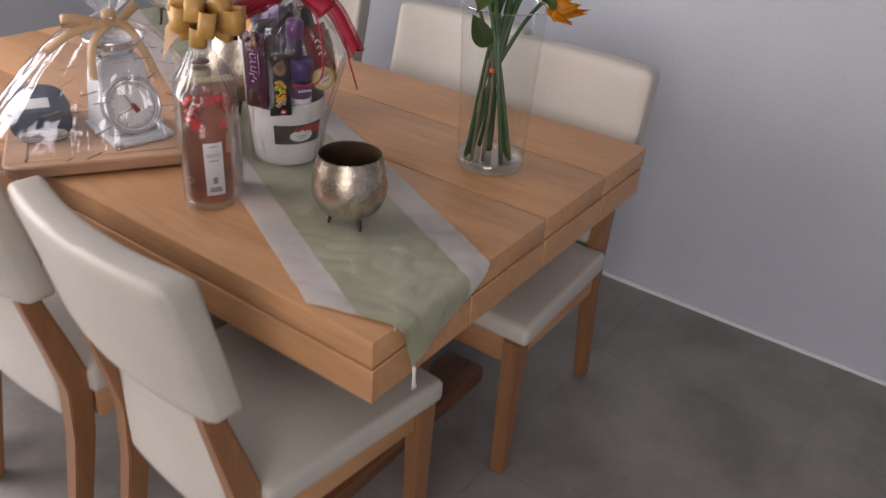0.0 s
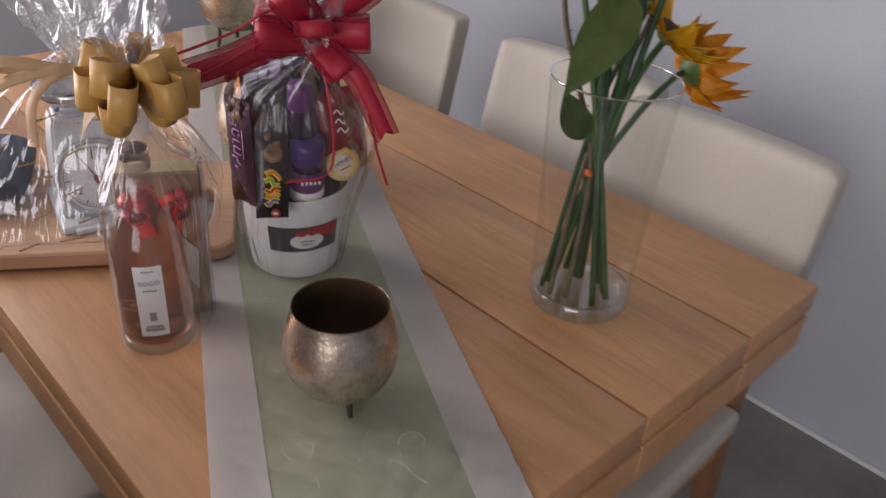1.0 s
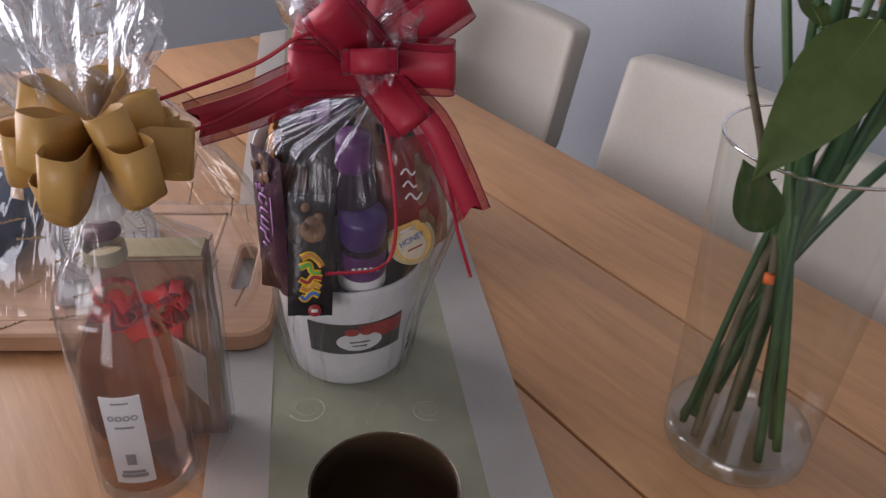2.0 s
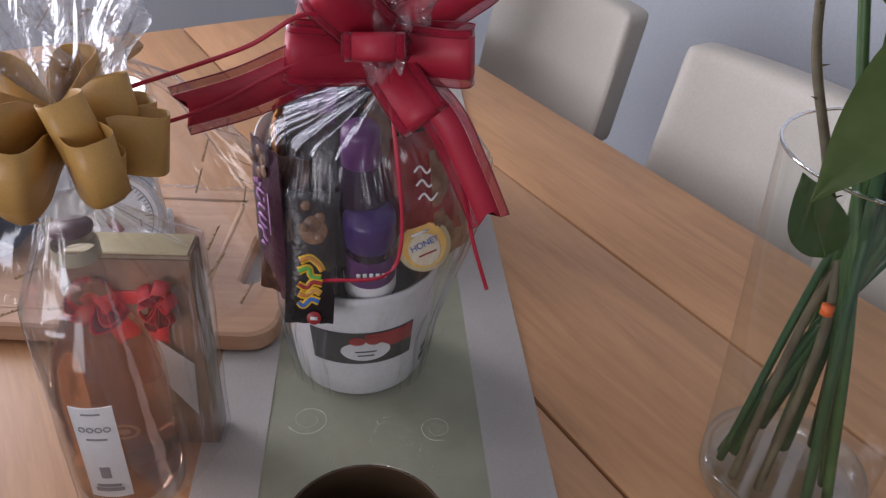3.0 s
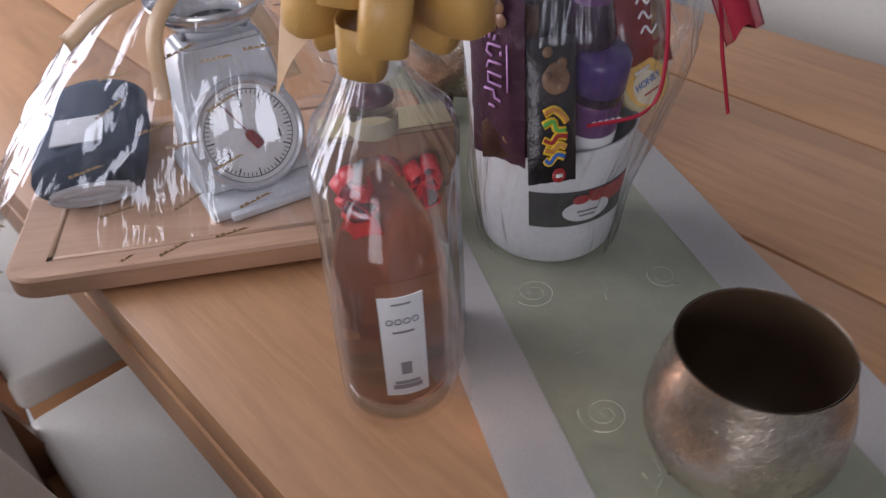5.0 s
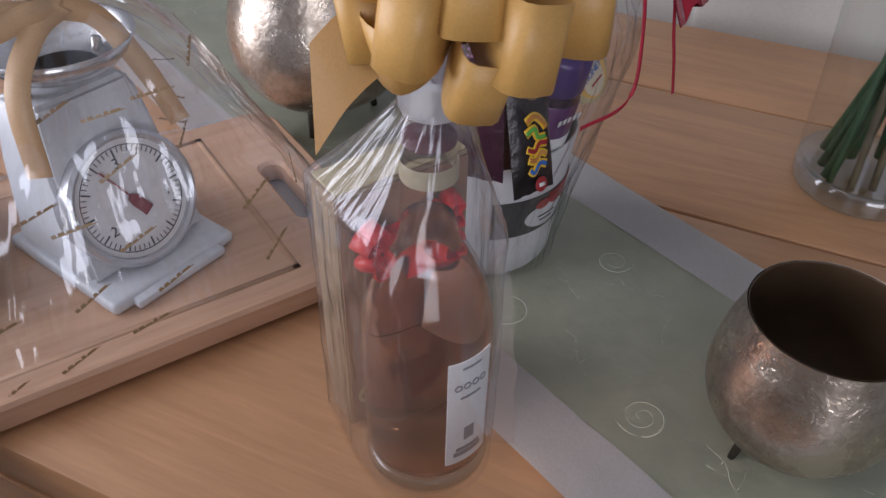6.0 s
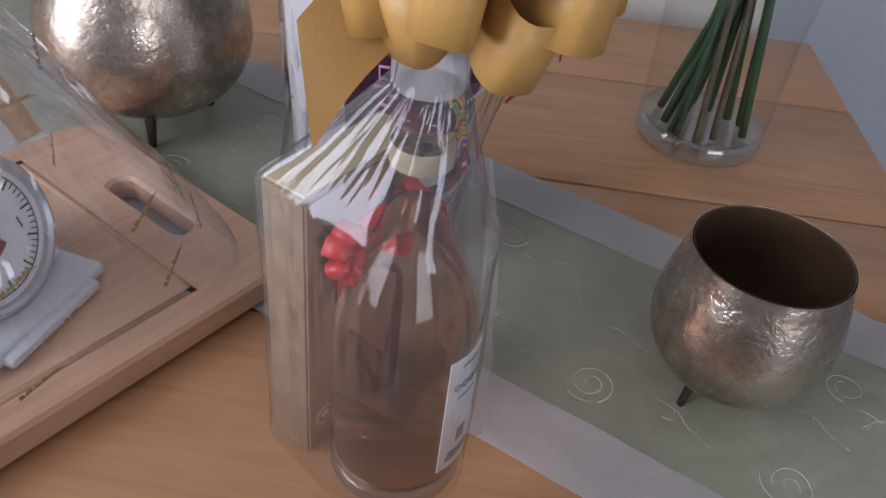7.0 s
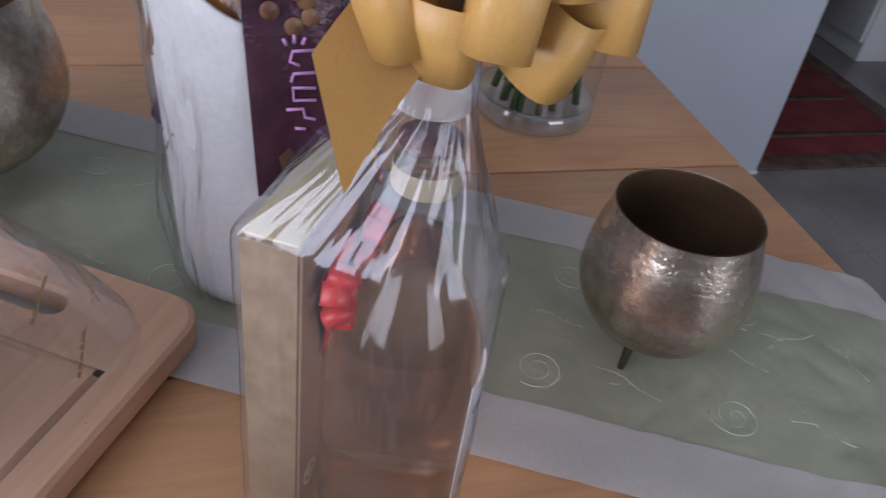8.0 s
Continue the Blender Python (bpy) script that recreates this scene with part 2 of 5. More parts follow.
# ---- dining chairs ----
def dining_chair(m, label):
    ch = thing("dining_chair", label, "chair", m, "dining chairs")
    # seat cushion, a little wider at the front
    bm = boxed(-0.222, 0.222, -0.19, 0.222, 0.395, 0.45, 0.014, 3)
    bmesh.ops.subdivide_edges(bm, edges=[e for e in bm.edges if e.calc_length() > 0.2], cuts=5, use_grid_fill=True)
    for v in bm.verts:
        t = (v.co.y + 0.19) / 0.412
        v.co.x *= 0.93 + 0.07 * t
        if v.co.z > 0.44:
            v.co.z += 0.006 * max(0, 1 - (v.co.x / 0.2) ** 2) * max(0, 1 - (v.co.y / 0.2) ** 2) - 0.004 * max(0, t - 0.9) * 10
    part("seat", bm, CREAM, ch)
    part("front_rail", boxed(-0.165, 0.165, 0.185, 0.208, 0.325, 0.394, 0.002), OAK_X, ch, "oak seat rail")
    part("back_rail", boxed(-0.15, 0.15, -0.205, -0.185, 0.325, 0.394, 0.002), OAK_X, ch, "oak seat rail")
    for s in (-1, 1):
        part("side_rail", boxed(0.178 * s - 0.01, 0.178 * s + 0.01, -0.18, 0.18, 0.325, 0.394, 0.002), OAK, ch, "oak seat rail")
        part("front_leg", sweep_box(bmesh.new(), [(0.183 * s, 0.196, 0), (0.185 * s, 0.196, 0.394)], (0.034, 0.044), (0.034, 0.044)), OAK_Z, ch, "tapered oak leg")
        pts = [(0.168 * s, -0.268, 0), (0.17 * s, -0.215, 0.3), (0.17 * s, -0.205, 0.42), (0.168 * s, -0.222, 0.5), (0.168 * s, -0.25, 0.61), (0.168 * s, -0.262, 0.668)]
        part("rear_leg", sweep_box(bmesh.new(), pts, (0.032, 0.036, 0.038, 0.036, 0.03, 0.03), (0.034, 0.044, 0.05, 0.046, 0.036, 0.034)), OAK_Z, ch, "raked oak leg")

    def pad(z0, z1, half, thick, y_at, crown):
        bm = bmesh.new()
        nx, nz, grid = 30, 22, {}
        ease = lambda v: math.copysign(1 - (1 - abs(v)) ** 1.7, v)
        for side in (0, 1):
            for i in range(nx + 1):
                for k in range(nz + 1):
                    u, w = ease(i / nx * 2 - 1), (ease(k / nz * 2 - 1) + 1) / 2
                    z = z0 + (z1 - z0) * w
                    ex, ez = 1 - abs(u) ** 18, 1 - abs(w * 2 - 1) ** 13
                    off = thick / 2 * (0.5 + 0.5 * min(ex, ez) ** 0.5) * (1 if side else -1)
                    y = y_at(z) + crown * (u * u - 1) + off
                    grid[side, i, k] = bm.verts.new((half * u * (1 - 0.035 * abs(w * 2 - 1) ** 20), y, z - (w * 2 - 1) * (z1 - z0) / 2 * 0.045 * abs(u) ** 20))
        for i in range(nx):
            for k in range(nz):
                a = [grid[1, i, k], grid[1, i, k + 1], grid[1, i + 1, k + 1], grid[1, i + 1, k]]
                b = [grid[0, i, k], grid[0, i + 1, k], grid[0, i + 1, k + 1], grid[0, i, k + 1]]
                bm.faces.new(a)
                bm.faces.new(b)
        rim = [(i, 0) for i in range(nx)] + [(nx, k) for k in range(nz)] + [(i, nz) for i in range(nx, 0, -1)] + [(0, k) for k in range(nz, 0, -1)]
        for a, b in zip(rim, rim[1:] + rim[:1]):
            bm.faces.new((grid[0, *a], grid[1, *a], grid[1, *b], grid[0, *b]))
        bmesh.ops.recalc_face_normals(bm, faces=bm.faces)
        return bm
    lean = lambda z: -0.2 - (z - 0.44) * 0.21
    part("backrest", pad(0.633, 0.888, 0.207, 0.06, lean, 0.026), CREAM, ch)
    part("lower_back", pad(0.335, 0.626, 0.15, 0.024, lambda z: min(lean(z) + 0.004, -0.219), 0.006), CREAM, ch)
    bm = boxed(-0.15, 0.15, -0.018, 0.018, 0.6262, 0.6327)
    for v in bm.verts:
        v.co.y += lean(0.63) - 0.008
    part("back_strip", bm, OAK_X, ch, "thin oak strip under the back pad")
    return ch


dining_chair(pose(0.112, 0.315, 0, 0, 0, -95), "cream leatherette dining chair, oak legs, pushed under the table")
dining_chair(pose(0.09, 0.79, 0, 0, 0, -90), "cream leatherette dining chair, oak legs, under the overhanging board")
dining_chair(pose(0.09, 1.275, 0, 0, 0, -89), "cream leatherette dining chair, oak legs, mostly hidden beyond the board")
dining_chair(pose(0.775, 0.256, 0, 0, 0, 90), "cream leatherette dining chair, oak legs, at the table's corner")
dining_chair(pose(0.85, 0.64, 0, 0, 0, 90.5), "cream leatherette dining chair, oak legs, behind the flower vase")
dining_chair(pose(0.865, 1.208, 0, 0, 0, 90), "cream leatherette dining chair, oak legs, set apart from its neighbour")


# ---- the table ----
LEN, WID, TOP = 1.66, 0.95, 0.75
table = thing("dining_table", "light oak extending dining table with a thick double-layer top", "table")
SEAMS = (0.0, 0.25, 0.495, 0.742, WID)
for a, b in zip(SEAMS, SEAMS[1:]):
    part("top_plank", boxed(a + (0.002 if a else 0), b - (0.002 if b < WID else 0), 0, LEN, 0.7045, TOP, 0.0022, 2), OAK, table)
    part("lower_plank", boxed(a + (0.002 if a else -0.002), b - (0.002 if b < WID else 0.012), -0.002, LEN - 0.006, 0.642, 0.7015, 0.0015, 1), OAK, table)
part("frame_rail", boxed(0.12, 0.83, 0.28, 0.34, 0.55, 0.641, 0.003), OAK_X, table)
part("frame_rail", boxed(0.12, 0.83, LEN - 0.34, LEN - 0.28, 0.55, 0.641, 0.003), OAK_X, table)
for y in (0.345, LEN - 0.345):
    part("trestle_foot", boxed(0.1, 0.83, y - 0.06, y + 0.06, 0, 0.05, 0.006), DARKWOOD, table, "dark red-brown foot")
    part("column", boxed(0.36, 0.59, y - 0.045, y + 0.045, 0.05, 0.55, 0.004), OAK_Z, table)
part("stretcher", boxed(0.44, 0.51, 0.39, LEN - 0.39, 0.3, 0.4, 0.003), OAK, table)


# ---- the runner ----
RU, RV = Vector((0.8944, -0.4472, 0)), Vector((0.4472, 0.8944, 0))
V0, V1, VT = 0.125, 1.875, 0.17
SAGE = blotched("sage_satin", (0.57, 0.59, 0.44), (0.65, 0.67, 0.51), 0.31, 9, 30, 0.25, 0.004)
LINEN = blotched("white_linen", (0.8, 0.775, 0.745), (0.85, 0.825, 0.795), 0.85, 12, 520, 0.12, 0.0004)
THREAD = blotched("pale_thread", (0.55, 0.57, 0.44), (0.6, 0.62, 0.48), 0.55, 40, 400, 0.3, 0.0003)


def runner_point(u, v, lift=0.0):
    """A point of the runner, which lies askew on the top and rolls over both ends."""
    x, y = RU.x * u + RV.x * v, RU.y * u + RV.y * v
    front = min(1, max(0, 1.25 - v * 2.2))
    w = 0.0011 * noise.noise((u * 16, v * 11, 3.0)) + 0.0012 + lift
    w += front * 0.0065 * (abs(noise.noise((u * 19 + v * 9, v * 21 - u * 8, 8.0))) + 0.6 * abs(noise.noise((u * 8 - v * 5, v * 9, 2.0))))
    r = 0.013
    over = -y if y < 0 else (y - LEN if y > LEN else 0.0)
    sgn, edge = (-1, 0.0) if y < LEN / 2 else (1, LEN)
    if not over:
        return Vector((x, y, TOP + 0.001 + w))
    a = min(over / r, math.pi / 2)
    down = max(0.0, over - r * math.pi / 2)
    rr = r + w
    return Vector((x, edge + sgn * rr * math.sin(a), TOP + 0.001 - r + rr * math.cos(a) - down))


def cloth(u0, u1, nu, lift=0.0, step=0.003, thick=0.0006):
    """A band of the runner between two lengthwise lines, pointed at both ends."""
    bm, rows = bmesh.new(), []
    mid, half = 0.1045, 0.1575
    for i in range(nu + 1):
        u = u0 + (u1 - u0) * i / nu
        k = 1 - abs(u - mid) / half
        lo, hi = V0 - VT * k, V1 + VT * k
        n = int((V1 - V0) / step)
        rows.append([bm.verts.new(runner_point(u, lo + (hi - lo) * j / n, lift)) for j in range(n + 1)])
    for a, b in zip(rows, rows[1:]):
        for j in range(len(a) - 1):
            bm.faces.new((a[j], b[j], b[j + 1], a[j + 1]))
    bmesh.ops.solidify(bm, geom=list(bm.faces), thickness=-thick)
    bmesh.ops.recalc_face_normals(bm, faces=bm.faces)
    return bm


runner = thing("table_runner", "sage green satin table runner with white linen borders", "table runner")
part("centre_panel", cloth(0.0035, 0.2055, 24), SAGE, runner)
part("border_band", cloth(-0.053, 0.005, 8, 0.0009), LINEN, runner, "white linen border")
part("border_band", cloth(0.204, 0.262, 8, 0.0009), LINEN, runner, "white linen border")


def scroll(bm, u, v, r, turn, hand):
    pts = []
    for i in range(46):
        a = i / 45 * 4.2 * math.pi
        rr = r * (1 - i / 52)
        pts.append(runner_point(u + rr * math.cos(hand * a + turn), v + rr * math.sin(hand * a + turn), -0.0004))
    tube(bm, pts, 0.0008, 0.0005, 5)


def sprig(bm, u, v, size, turn):
    d, s = (math.cos(turn), math.sin(turn)), (-math.sin(turn), math.cos(turn))
    P = lambda a, b: runner_point(u + size * (d[0] * a + s[0] * b), v + size * (d[1] * a + s[1] * b), -0.0003)
    tube(bm, smooth_path([P(0, 0), P(0.4, 0.06), P(0.8, -0.04), P(1.2, 0.1)], 5), 0.0007, 0.0004, 4)
    for k, a in enumerate((0.3, 0.55, 0.8, 1.0)):
        b = 0.28 if k % 2 else -0.28
        tube(bm, smooth_path([P(a, 0.02), P(a + 0.15, b * 0.6), P(a + 0.32, b)], 4), 0.0006, 0.0003, 4)


random.seed(4)
bm = bmesh.new()
for row in range(12):
    v = 0.0986 + row * 0.15
    scroll(bm, 0.042, v + 0.01, 0.02, 0.6 + row, 1)
    scroll(bm, 0.163, v - 0.005, 0.0165, 2.2 + row, -1)
    sprig(bm, 0.1, v - 0.02, 0.04, 1.1 + 0.3 * random.random())
    sprig(bm, 0.162, v - 0.065, 0.045, 2.0 + 0.4 * random.random())
    sprig(bm, 0.04, v - 0.085, 0.045, 0.9 + 0.4 * random.random())
    sprig(bm, 0.115, v + 0.05, 0.035, 0.4 + 0.4 * random.random())
tagged(part("embroidery", bm, THREAD, runner, "pale green scroll embroidery"), kind="stuff")
tip = runner_point(0.1045, V0 - VT)
bm = bmesh.new()
tube(bm, [tip + Vector((0, -0.002, 0.004)), tip + Vector((0, -0.003, -0.006))], 0.003, 0.0035, 8)
for k in range(14):
    a = k / 14 * 6.28
    tube(bm, smooth_path([tip + Vector((0.002 * math.cos(a), -0.003 + 0.002 * math.sin(a), -0.004)), tip + Vector((0.003 * math.cos(a), -0.003 + 0.002 * math.sin(a), -0.02)), tip + Vector((0.005 * math.cos(a) + 0.002, -0.003 + 0.002 * math.sin(a), -0.036 - 0.004 * random.random()))], 4), 0.0006, 0.0005, 4)
part("tassel", bm, LINEN, runner, "off-white thread tassel")


# ---- hammered metal pots ----
def hammered(name, c1, c2, rough):
    """Worn metal beaten into small uneven facets, duller where it is tarnished."""
    m = mat(name, c1, rough, 0.95)
    n, l, b = nodes_of(m)
    big = noise_node(m, 22, 6, rough=0.7)
    r = ramp(m, big.outputs[0], [(0.36, c2), (0.58, c1)])
    l.new(r.outputs[0], b.inputs["Base Color"])
    rr = ramp(m, big.outputs[0], [(0.35, (rough * 1.5,) * 3), (0.65, (rough * 0.8,) * 3)])
    l.new(rr.outputs[0], b.inputs["Roughness"])
    flake = noise_node(m, 125, 3, rough=0.6)
    cell = n.new("ShaderNodeTexVoronoi")
    cell.inputs["Scale"].default_value, cell.inputs["Randomness"].default_value = 240, 1.0
    l.new(flake.inputs["Vector"].links[0].from_socket, cell.inputs["Vector"])
    step = ramp(m, flake.outputs[0], [(0.44, (0, 0, 0)), (0.54, (1, 1, 1))])
    both = mix(m, step.outputs[0], cell.outputs["Distance"], 0.45, 'MIX')
    bump(m, both, 0.32, 0.0008)
    return m


SILVER = hammered("hammered_metal", (0.6, 0.53, 0.45), (0.3, 0.245, 0.195), 0.25)
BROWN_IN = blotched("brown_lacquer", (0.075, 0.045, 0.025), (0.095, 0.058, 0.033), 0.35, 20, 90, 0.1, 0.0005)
IRON = mat("dark_iron", (0.09, 0.075, 0.06), 0.4, 0.8)


def metal_pot(label, x, y, s, turn, tall=1.0, z=TOP + 0.003):
    pot = thing("metal_pot", label, "pot", pose(x, y, z, 0, 0, turn), "hammered pots")
    outer = [(0.0, 0.0185), (0.02, 0.019), (0.038, 0.024), (0.052, 0.036), (0.061, 0.053), (0.0645, 0.07), (0.0635, 0.088), (0.06, 0.106), (0.056, 0.12), (0.0535, 0.131), (0.0535, 0.1325)]
    inner = [(0.0525, 0.1325), (0.052, 0.131), (0.0545, 0.12), (0.0585, 0.106), (0.062, 0.088), (0.063, 0.07), (0.0595, 0.054), (0.05, 0.038), (0.036, 0.027), (0.0, 0.024)]
    k = lambda pr: [tuple(Vector(p)) for p in smooth_path([(r * s, 0, zz * s * tall) for r, zz in pr], 4)]
    wob = lambda a, zz: 0.002 * noise.noise((math.cos(a) * 5, math.sin(a) * 5, zz * 90)) + 0.0012 * noise.noise((math.cos(a) * 16, math.sin(a) * 16, zz * 290))
    part("bowl", lathe(bmesh.new(), [(max(p[0], 0), p[2]) for p in k(outer)], 96, wob=wob), SILVER, pot)
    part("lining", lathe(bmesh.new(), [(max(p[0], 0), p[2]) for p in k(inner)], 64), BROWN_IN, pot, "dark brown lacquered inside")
    for i in range(3):
        a = 2 * math.pi * i / 3
        bm = tube(bmesh.new(), smooth_path([(0.031 * s * math.cos(a), 0.031 * s * math.sin(a), 0.026 * s * tall), (0.034 * s * math.cos(a), 0.034 * s * math.sin(a), 0.012 * s), (0.037 * s * math.cos(a), 0.037 * s * math.sin(a), 0.0)], 4), 0.0042 * s, 0.0026 * s, 8)
        part("foot", bm, IRON, pot, "short dark metal foot")
    return pot


metal_pot("small round hammered silver metal pot on three feet", 0.236, 0.252, 1.0, 130)
metal_pot("large hammered silver metal pot on three feet", 0.505, 0.79, 1.55, 195, 0.86)
metal_pot("large hammered silver metal pot at the runner's far end", 0.83, 1.48, 1.5, 60, 1.35)


# ---- glass vase with sunflowers ----
def glass(name, color=(1, 1, 1), ior=1.45, rough=0.0):
    return mat(name, color, rough, 0.0, Transmission_Weight=1.0, IOR=ior)


GLASS = glass("clear_glass", (0.97, 0.99, 0.985))


def edge_gloss(m, low, high, power, normal=None):
    """How much a thin sheet mirrors: low when seen square on, high when seen along it."""
    n, l = m.node_tree.nodes, m.node_tree.links
    lw, pw, ma = n.new("ShaderNodeLayerWeight"), n.new("ShaderNodeMath"), n.new("ShaderNodeMath")
    lw.inputs[0].default_value = 0.5
    pw.operation, ma.operation = 'POWER', 'MULTIPLY_ADD'
    pw.inputs[1].default_value = power
    ma.inputs[1].default_value, ma.inputs[2].default_value = high - low, low
    if normal is not None:
        l.new(normal, lw.inputs[1])
    l.new(lw.outputs["Facing"], pw.inputs[0])
    l.new(pw.outputs[0], ma.inputs[0])
    return ma.outputs[0]


def thin_glass(name, tint=(1, 1, 1), low=0.05, high=0.6, rough=0.01):
    """Thin clear sheet: light passes straight, with a gloss that grows to the edges."""
    m = bpy.data.materials.new(name)
    m.use_nodes = True
    n, l = m.node_tree.nodes, m.node_tree.links
    n.remove(n["Principled BSDF"])
    tr, gl, mx = n.new("ShaderNodeBsdfTransparent"), n.new("ShaderNodeBsdfGlossy"), n.new("ShaderNodeMixShader")
    tr.inputs["Color"].default_value = (*tint, 1)
    gl.inputs["Roughness"].default_value = rough
    l.new(edge_gloss(m, low, high, 4), mx.inputs[0])
    l.new(tr.outputs[0], mx.inputs[1])
    l.new(gl.outputs[0], mx.inputs[2])
    l.new(mx.outputs[0], n["Material Output"].inputs[0])
    return m


THIN = thin_glass("thin_clear_glass", (0.96, 0.975, 0.97), 0.05, 0.55)
THICK = thin_glass("thick_glass", (0.88, 0.945, 0.985), 0.14, 0.8, 0.1)
VX, VY = 0.625, 0.212
vase = thing("glass_vase", "tall clear glass vase with a thick base", "vase", pose(VX, VY, TOP + 0.001))
wallp = [(0.0695, 0.027), (0.071, 0.1), (0.075, 0.2), (0.0795, 0.29), (0.081, 0.3255)]
v_ob = part("glass_wall", lathe(bmesh.new(), [(p.x, p.z) for p in smooth_path([(r, 0, z) for r, z in wallp], 5)], 80), THIN, vase, "thin clear glass wall")
v_ob.visible_shadow = False
v_ob = part("rim", tube(bmesh.new(), [(0.0805 * math.cos(k / 64 * 2 * math.pi), 0.0805 * math.sin(k / 64 * 2 * math.pi), 0.3262) for k in range(65)], 0.0014, 0.0014, 8, False), GLASS, vase, "rounded glass rim")
v_ob = part("glass_base", lathe(bmesh.new(), [(0, 0), (0.06, 0), (0.0665, 0.002), (0.069, 0.007), (0.0695, 0.014), (0.0693, 0.027), (0.067, 0.0275), (0.064, 0.022), (0.056, 0.019), (0, 0.0185)], 80), THICK, vase, "thick solid glass base")
v_ob.visible_shadow = False

STEM = blotched("green_stem", (0.04, 0.095, 0.03), (0.065, 0.13, 0.042), 0.45, 30, 160, 0.25, 0.0006)
STEM_D = blotched("dark_green_stem", (0.022, 0.065, 0.025), (0.04, 0.095, 0.038), 0.4, 30, 160, 0.2, 0.0006)
BARK = blotched("brown_stem", (0.09, 0.072, 0.042), (0.14, 0.12, 0.07), 0.6, 50, 200, 0.4, 0.001)
LEAF = blotched("leaf", (0.12, 0.185, 0.05), (0.17, 0.24, 0.075), 0.42, 30, 150, 0.3, 0.0008)
# Darker copy of LEAF: shade put into the green of cups and inner leaf.
LEAF_D = blotched("leaf_painted_shade", (0.06, 0.12, 0.03), (0.085, 0.15, 0.04), 0.45, 30, 150, 0.3, 0.0008)
for lm in (LEAF, LEAF_D):
    nodes_of(lm)[2].inputs["Subsurface Weight"].default_value = 0.0
PETAL = blotched("orange_yellow_petal", (0.8, 0.3, 0.012), (0.85, 0.42, 0.02), 0.5, 60, 300, 0.3, 0.0005)
PETAL_Y = blotched("yellow_petal", (0.85, 0.5, 0.02), (0.9, 0.6, 0.04), 0.5, 60, 300, 0.3, 0.0005)
SEEDS = blotched("seed_disc", (0.06, 0.03, 0.015), (0.13, 0.07, 0.025), 0.8, 200, 500, 0.8, 0.002)
TAPE = mat("orange_tape", (0.75, 0.14, 0.03), 0.5)


def leaf_mesh(length, width, bend=0.15, fold=0.2, wave=0.03):
    bm, rows, nu, nv = bmesh.new(), [], 14, 6
    for i in range(nu + 1):
        t = i / nu
        w = width * (math.sin(math.pi * min(1, t * 1.02) ** 0.72) ** 0.85 if 0 < t < 1 else 0.02)
        row = []
        for j in range(-nv // 2, nv // 2 + 1):
            s = j / (nv / 2)
            x = length * t
            y = s * w / 2
            z = -bend * length * t * t + fold * abs(y) + wave * width * math.sin(t * 9 + s * 2) * abs(s)
            row.append(bm.verts.new((x, y, z)))
        rows.append(row)
    for a, b in zip(rows, rows[1:]):
        for j in range(nv):
            bm.faces.new((a[j], b[j], b[j + 1], a[j + 1]))
    bmesh.ops.solidify(bm, geom=list(bm.faces), thickness=0.0006)
    tube(bm, [(0, 0, -0.0006)] + [(length * t, 0, -bend * length * t * t - 0.0006) for t in (0.25, 0.5, 0.75, 0.97)], 0.0013, 0.0004, 5)
    return bm


def aim(p, ahead, up=(0, 0, 1)):
    """A pose whose x axis runs along ahead and whose z axis leans to up."""
    x = Vector(ahead).normalized()
    z = Vector(up)
    z = (z - x * z.dot(x)).normalized()
    y = z.cross(x)
    m = Matrix((x, y, z)).transposed().to_4x4()
    m.translation = p
    return m


def flower(name, label, stem_pts, face, petals, plen, colour, stem_mat, r0, disc=0.024, droop=0.25, seed=1):
    """A cut sunflower: stem, green cup, seed disc and single petals."""
    rnd = random.Random(seed)
    f = thing(name, label, "flower", group="sunflowers in the vase")
    pts = smooth_path(stem_pts, 8)
    part("stem", tube(bmesh.new(), pts, r0, r0 * 0.8, 10), stem_mat, f)
    head = aim(pts[-1], face)
    bm = bmesh.new()
    lathe(bm, [(0, -0.012), (0.008, -0.011), (disc * 0.75, -0.004), (disc * 1.05, 0.002), (disc * 0.9, 0.004)], 24)
    bmesh.ops.transform(bm, verts=bm.verts, matrix=head @ pose(0, 0, 0, 0, 90, 0))
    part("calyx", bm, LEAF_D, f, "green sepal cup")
    bm = bmesh.new()
    lathe(bm, [(disc, 0.002), (disc * 0.96, 0.007), (disc * 0.6, 0.011), (disc * 0.3, 0.009), (0, 0.008)], 24, wob=lambda a, z: 0.06 * noise.noise((a * 9, z * 900, 0)))
    bmesh.ops.transform(bm, verts=bm.verts, matrix=head @ pose(0, 0, 0, 0, 90, 0))
    part("seed_disc", bm, SEEDS, f, "brown seed disc")
    for k in range(petals):
        a = 2 * math.pi * k / petals + rnd.uniform(-0.12, 0.12)
        L = plen * rnd.uniform(0.8, 1.12)
        bm = leaf_mesh(L, plen * 0.6 * rnd.uniform(0.75, 1.2), droop * rnd.uniform(0.2, 1.8), 0.35, 0.05)
        m = head @ pose(0, 0, 0, math.degrees(a), 0, 0) @ pose(0.001, 0, disc * 0.9, 0, -90 + rnd.uniform(-5, 30), 0)
        bmesh.ops.transform(bm, verts=bm.verts, matrix=m)
        part("petal", bm, colour, f)
    return f


def leaf(label, base, ahead, up, length, width, material, parent, bend=0.15):
    bm = leaf_mesh(length, width, bend)
    bmesh.ops.transform(bm, verts=bm.verts, matrix=aim(base, ahead, up))
    return part("leaf", bm, material, parent, label)


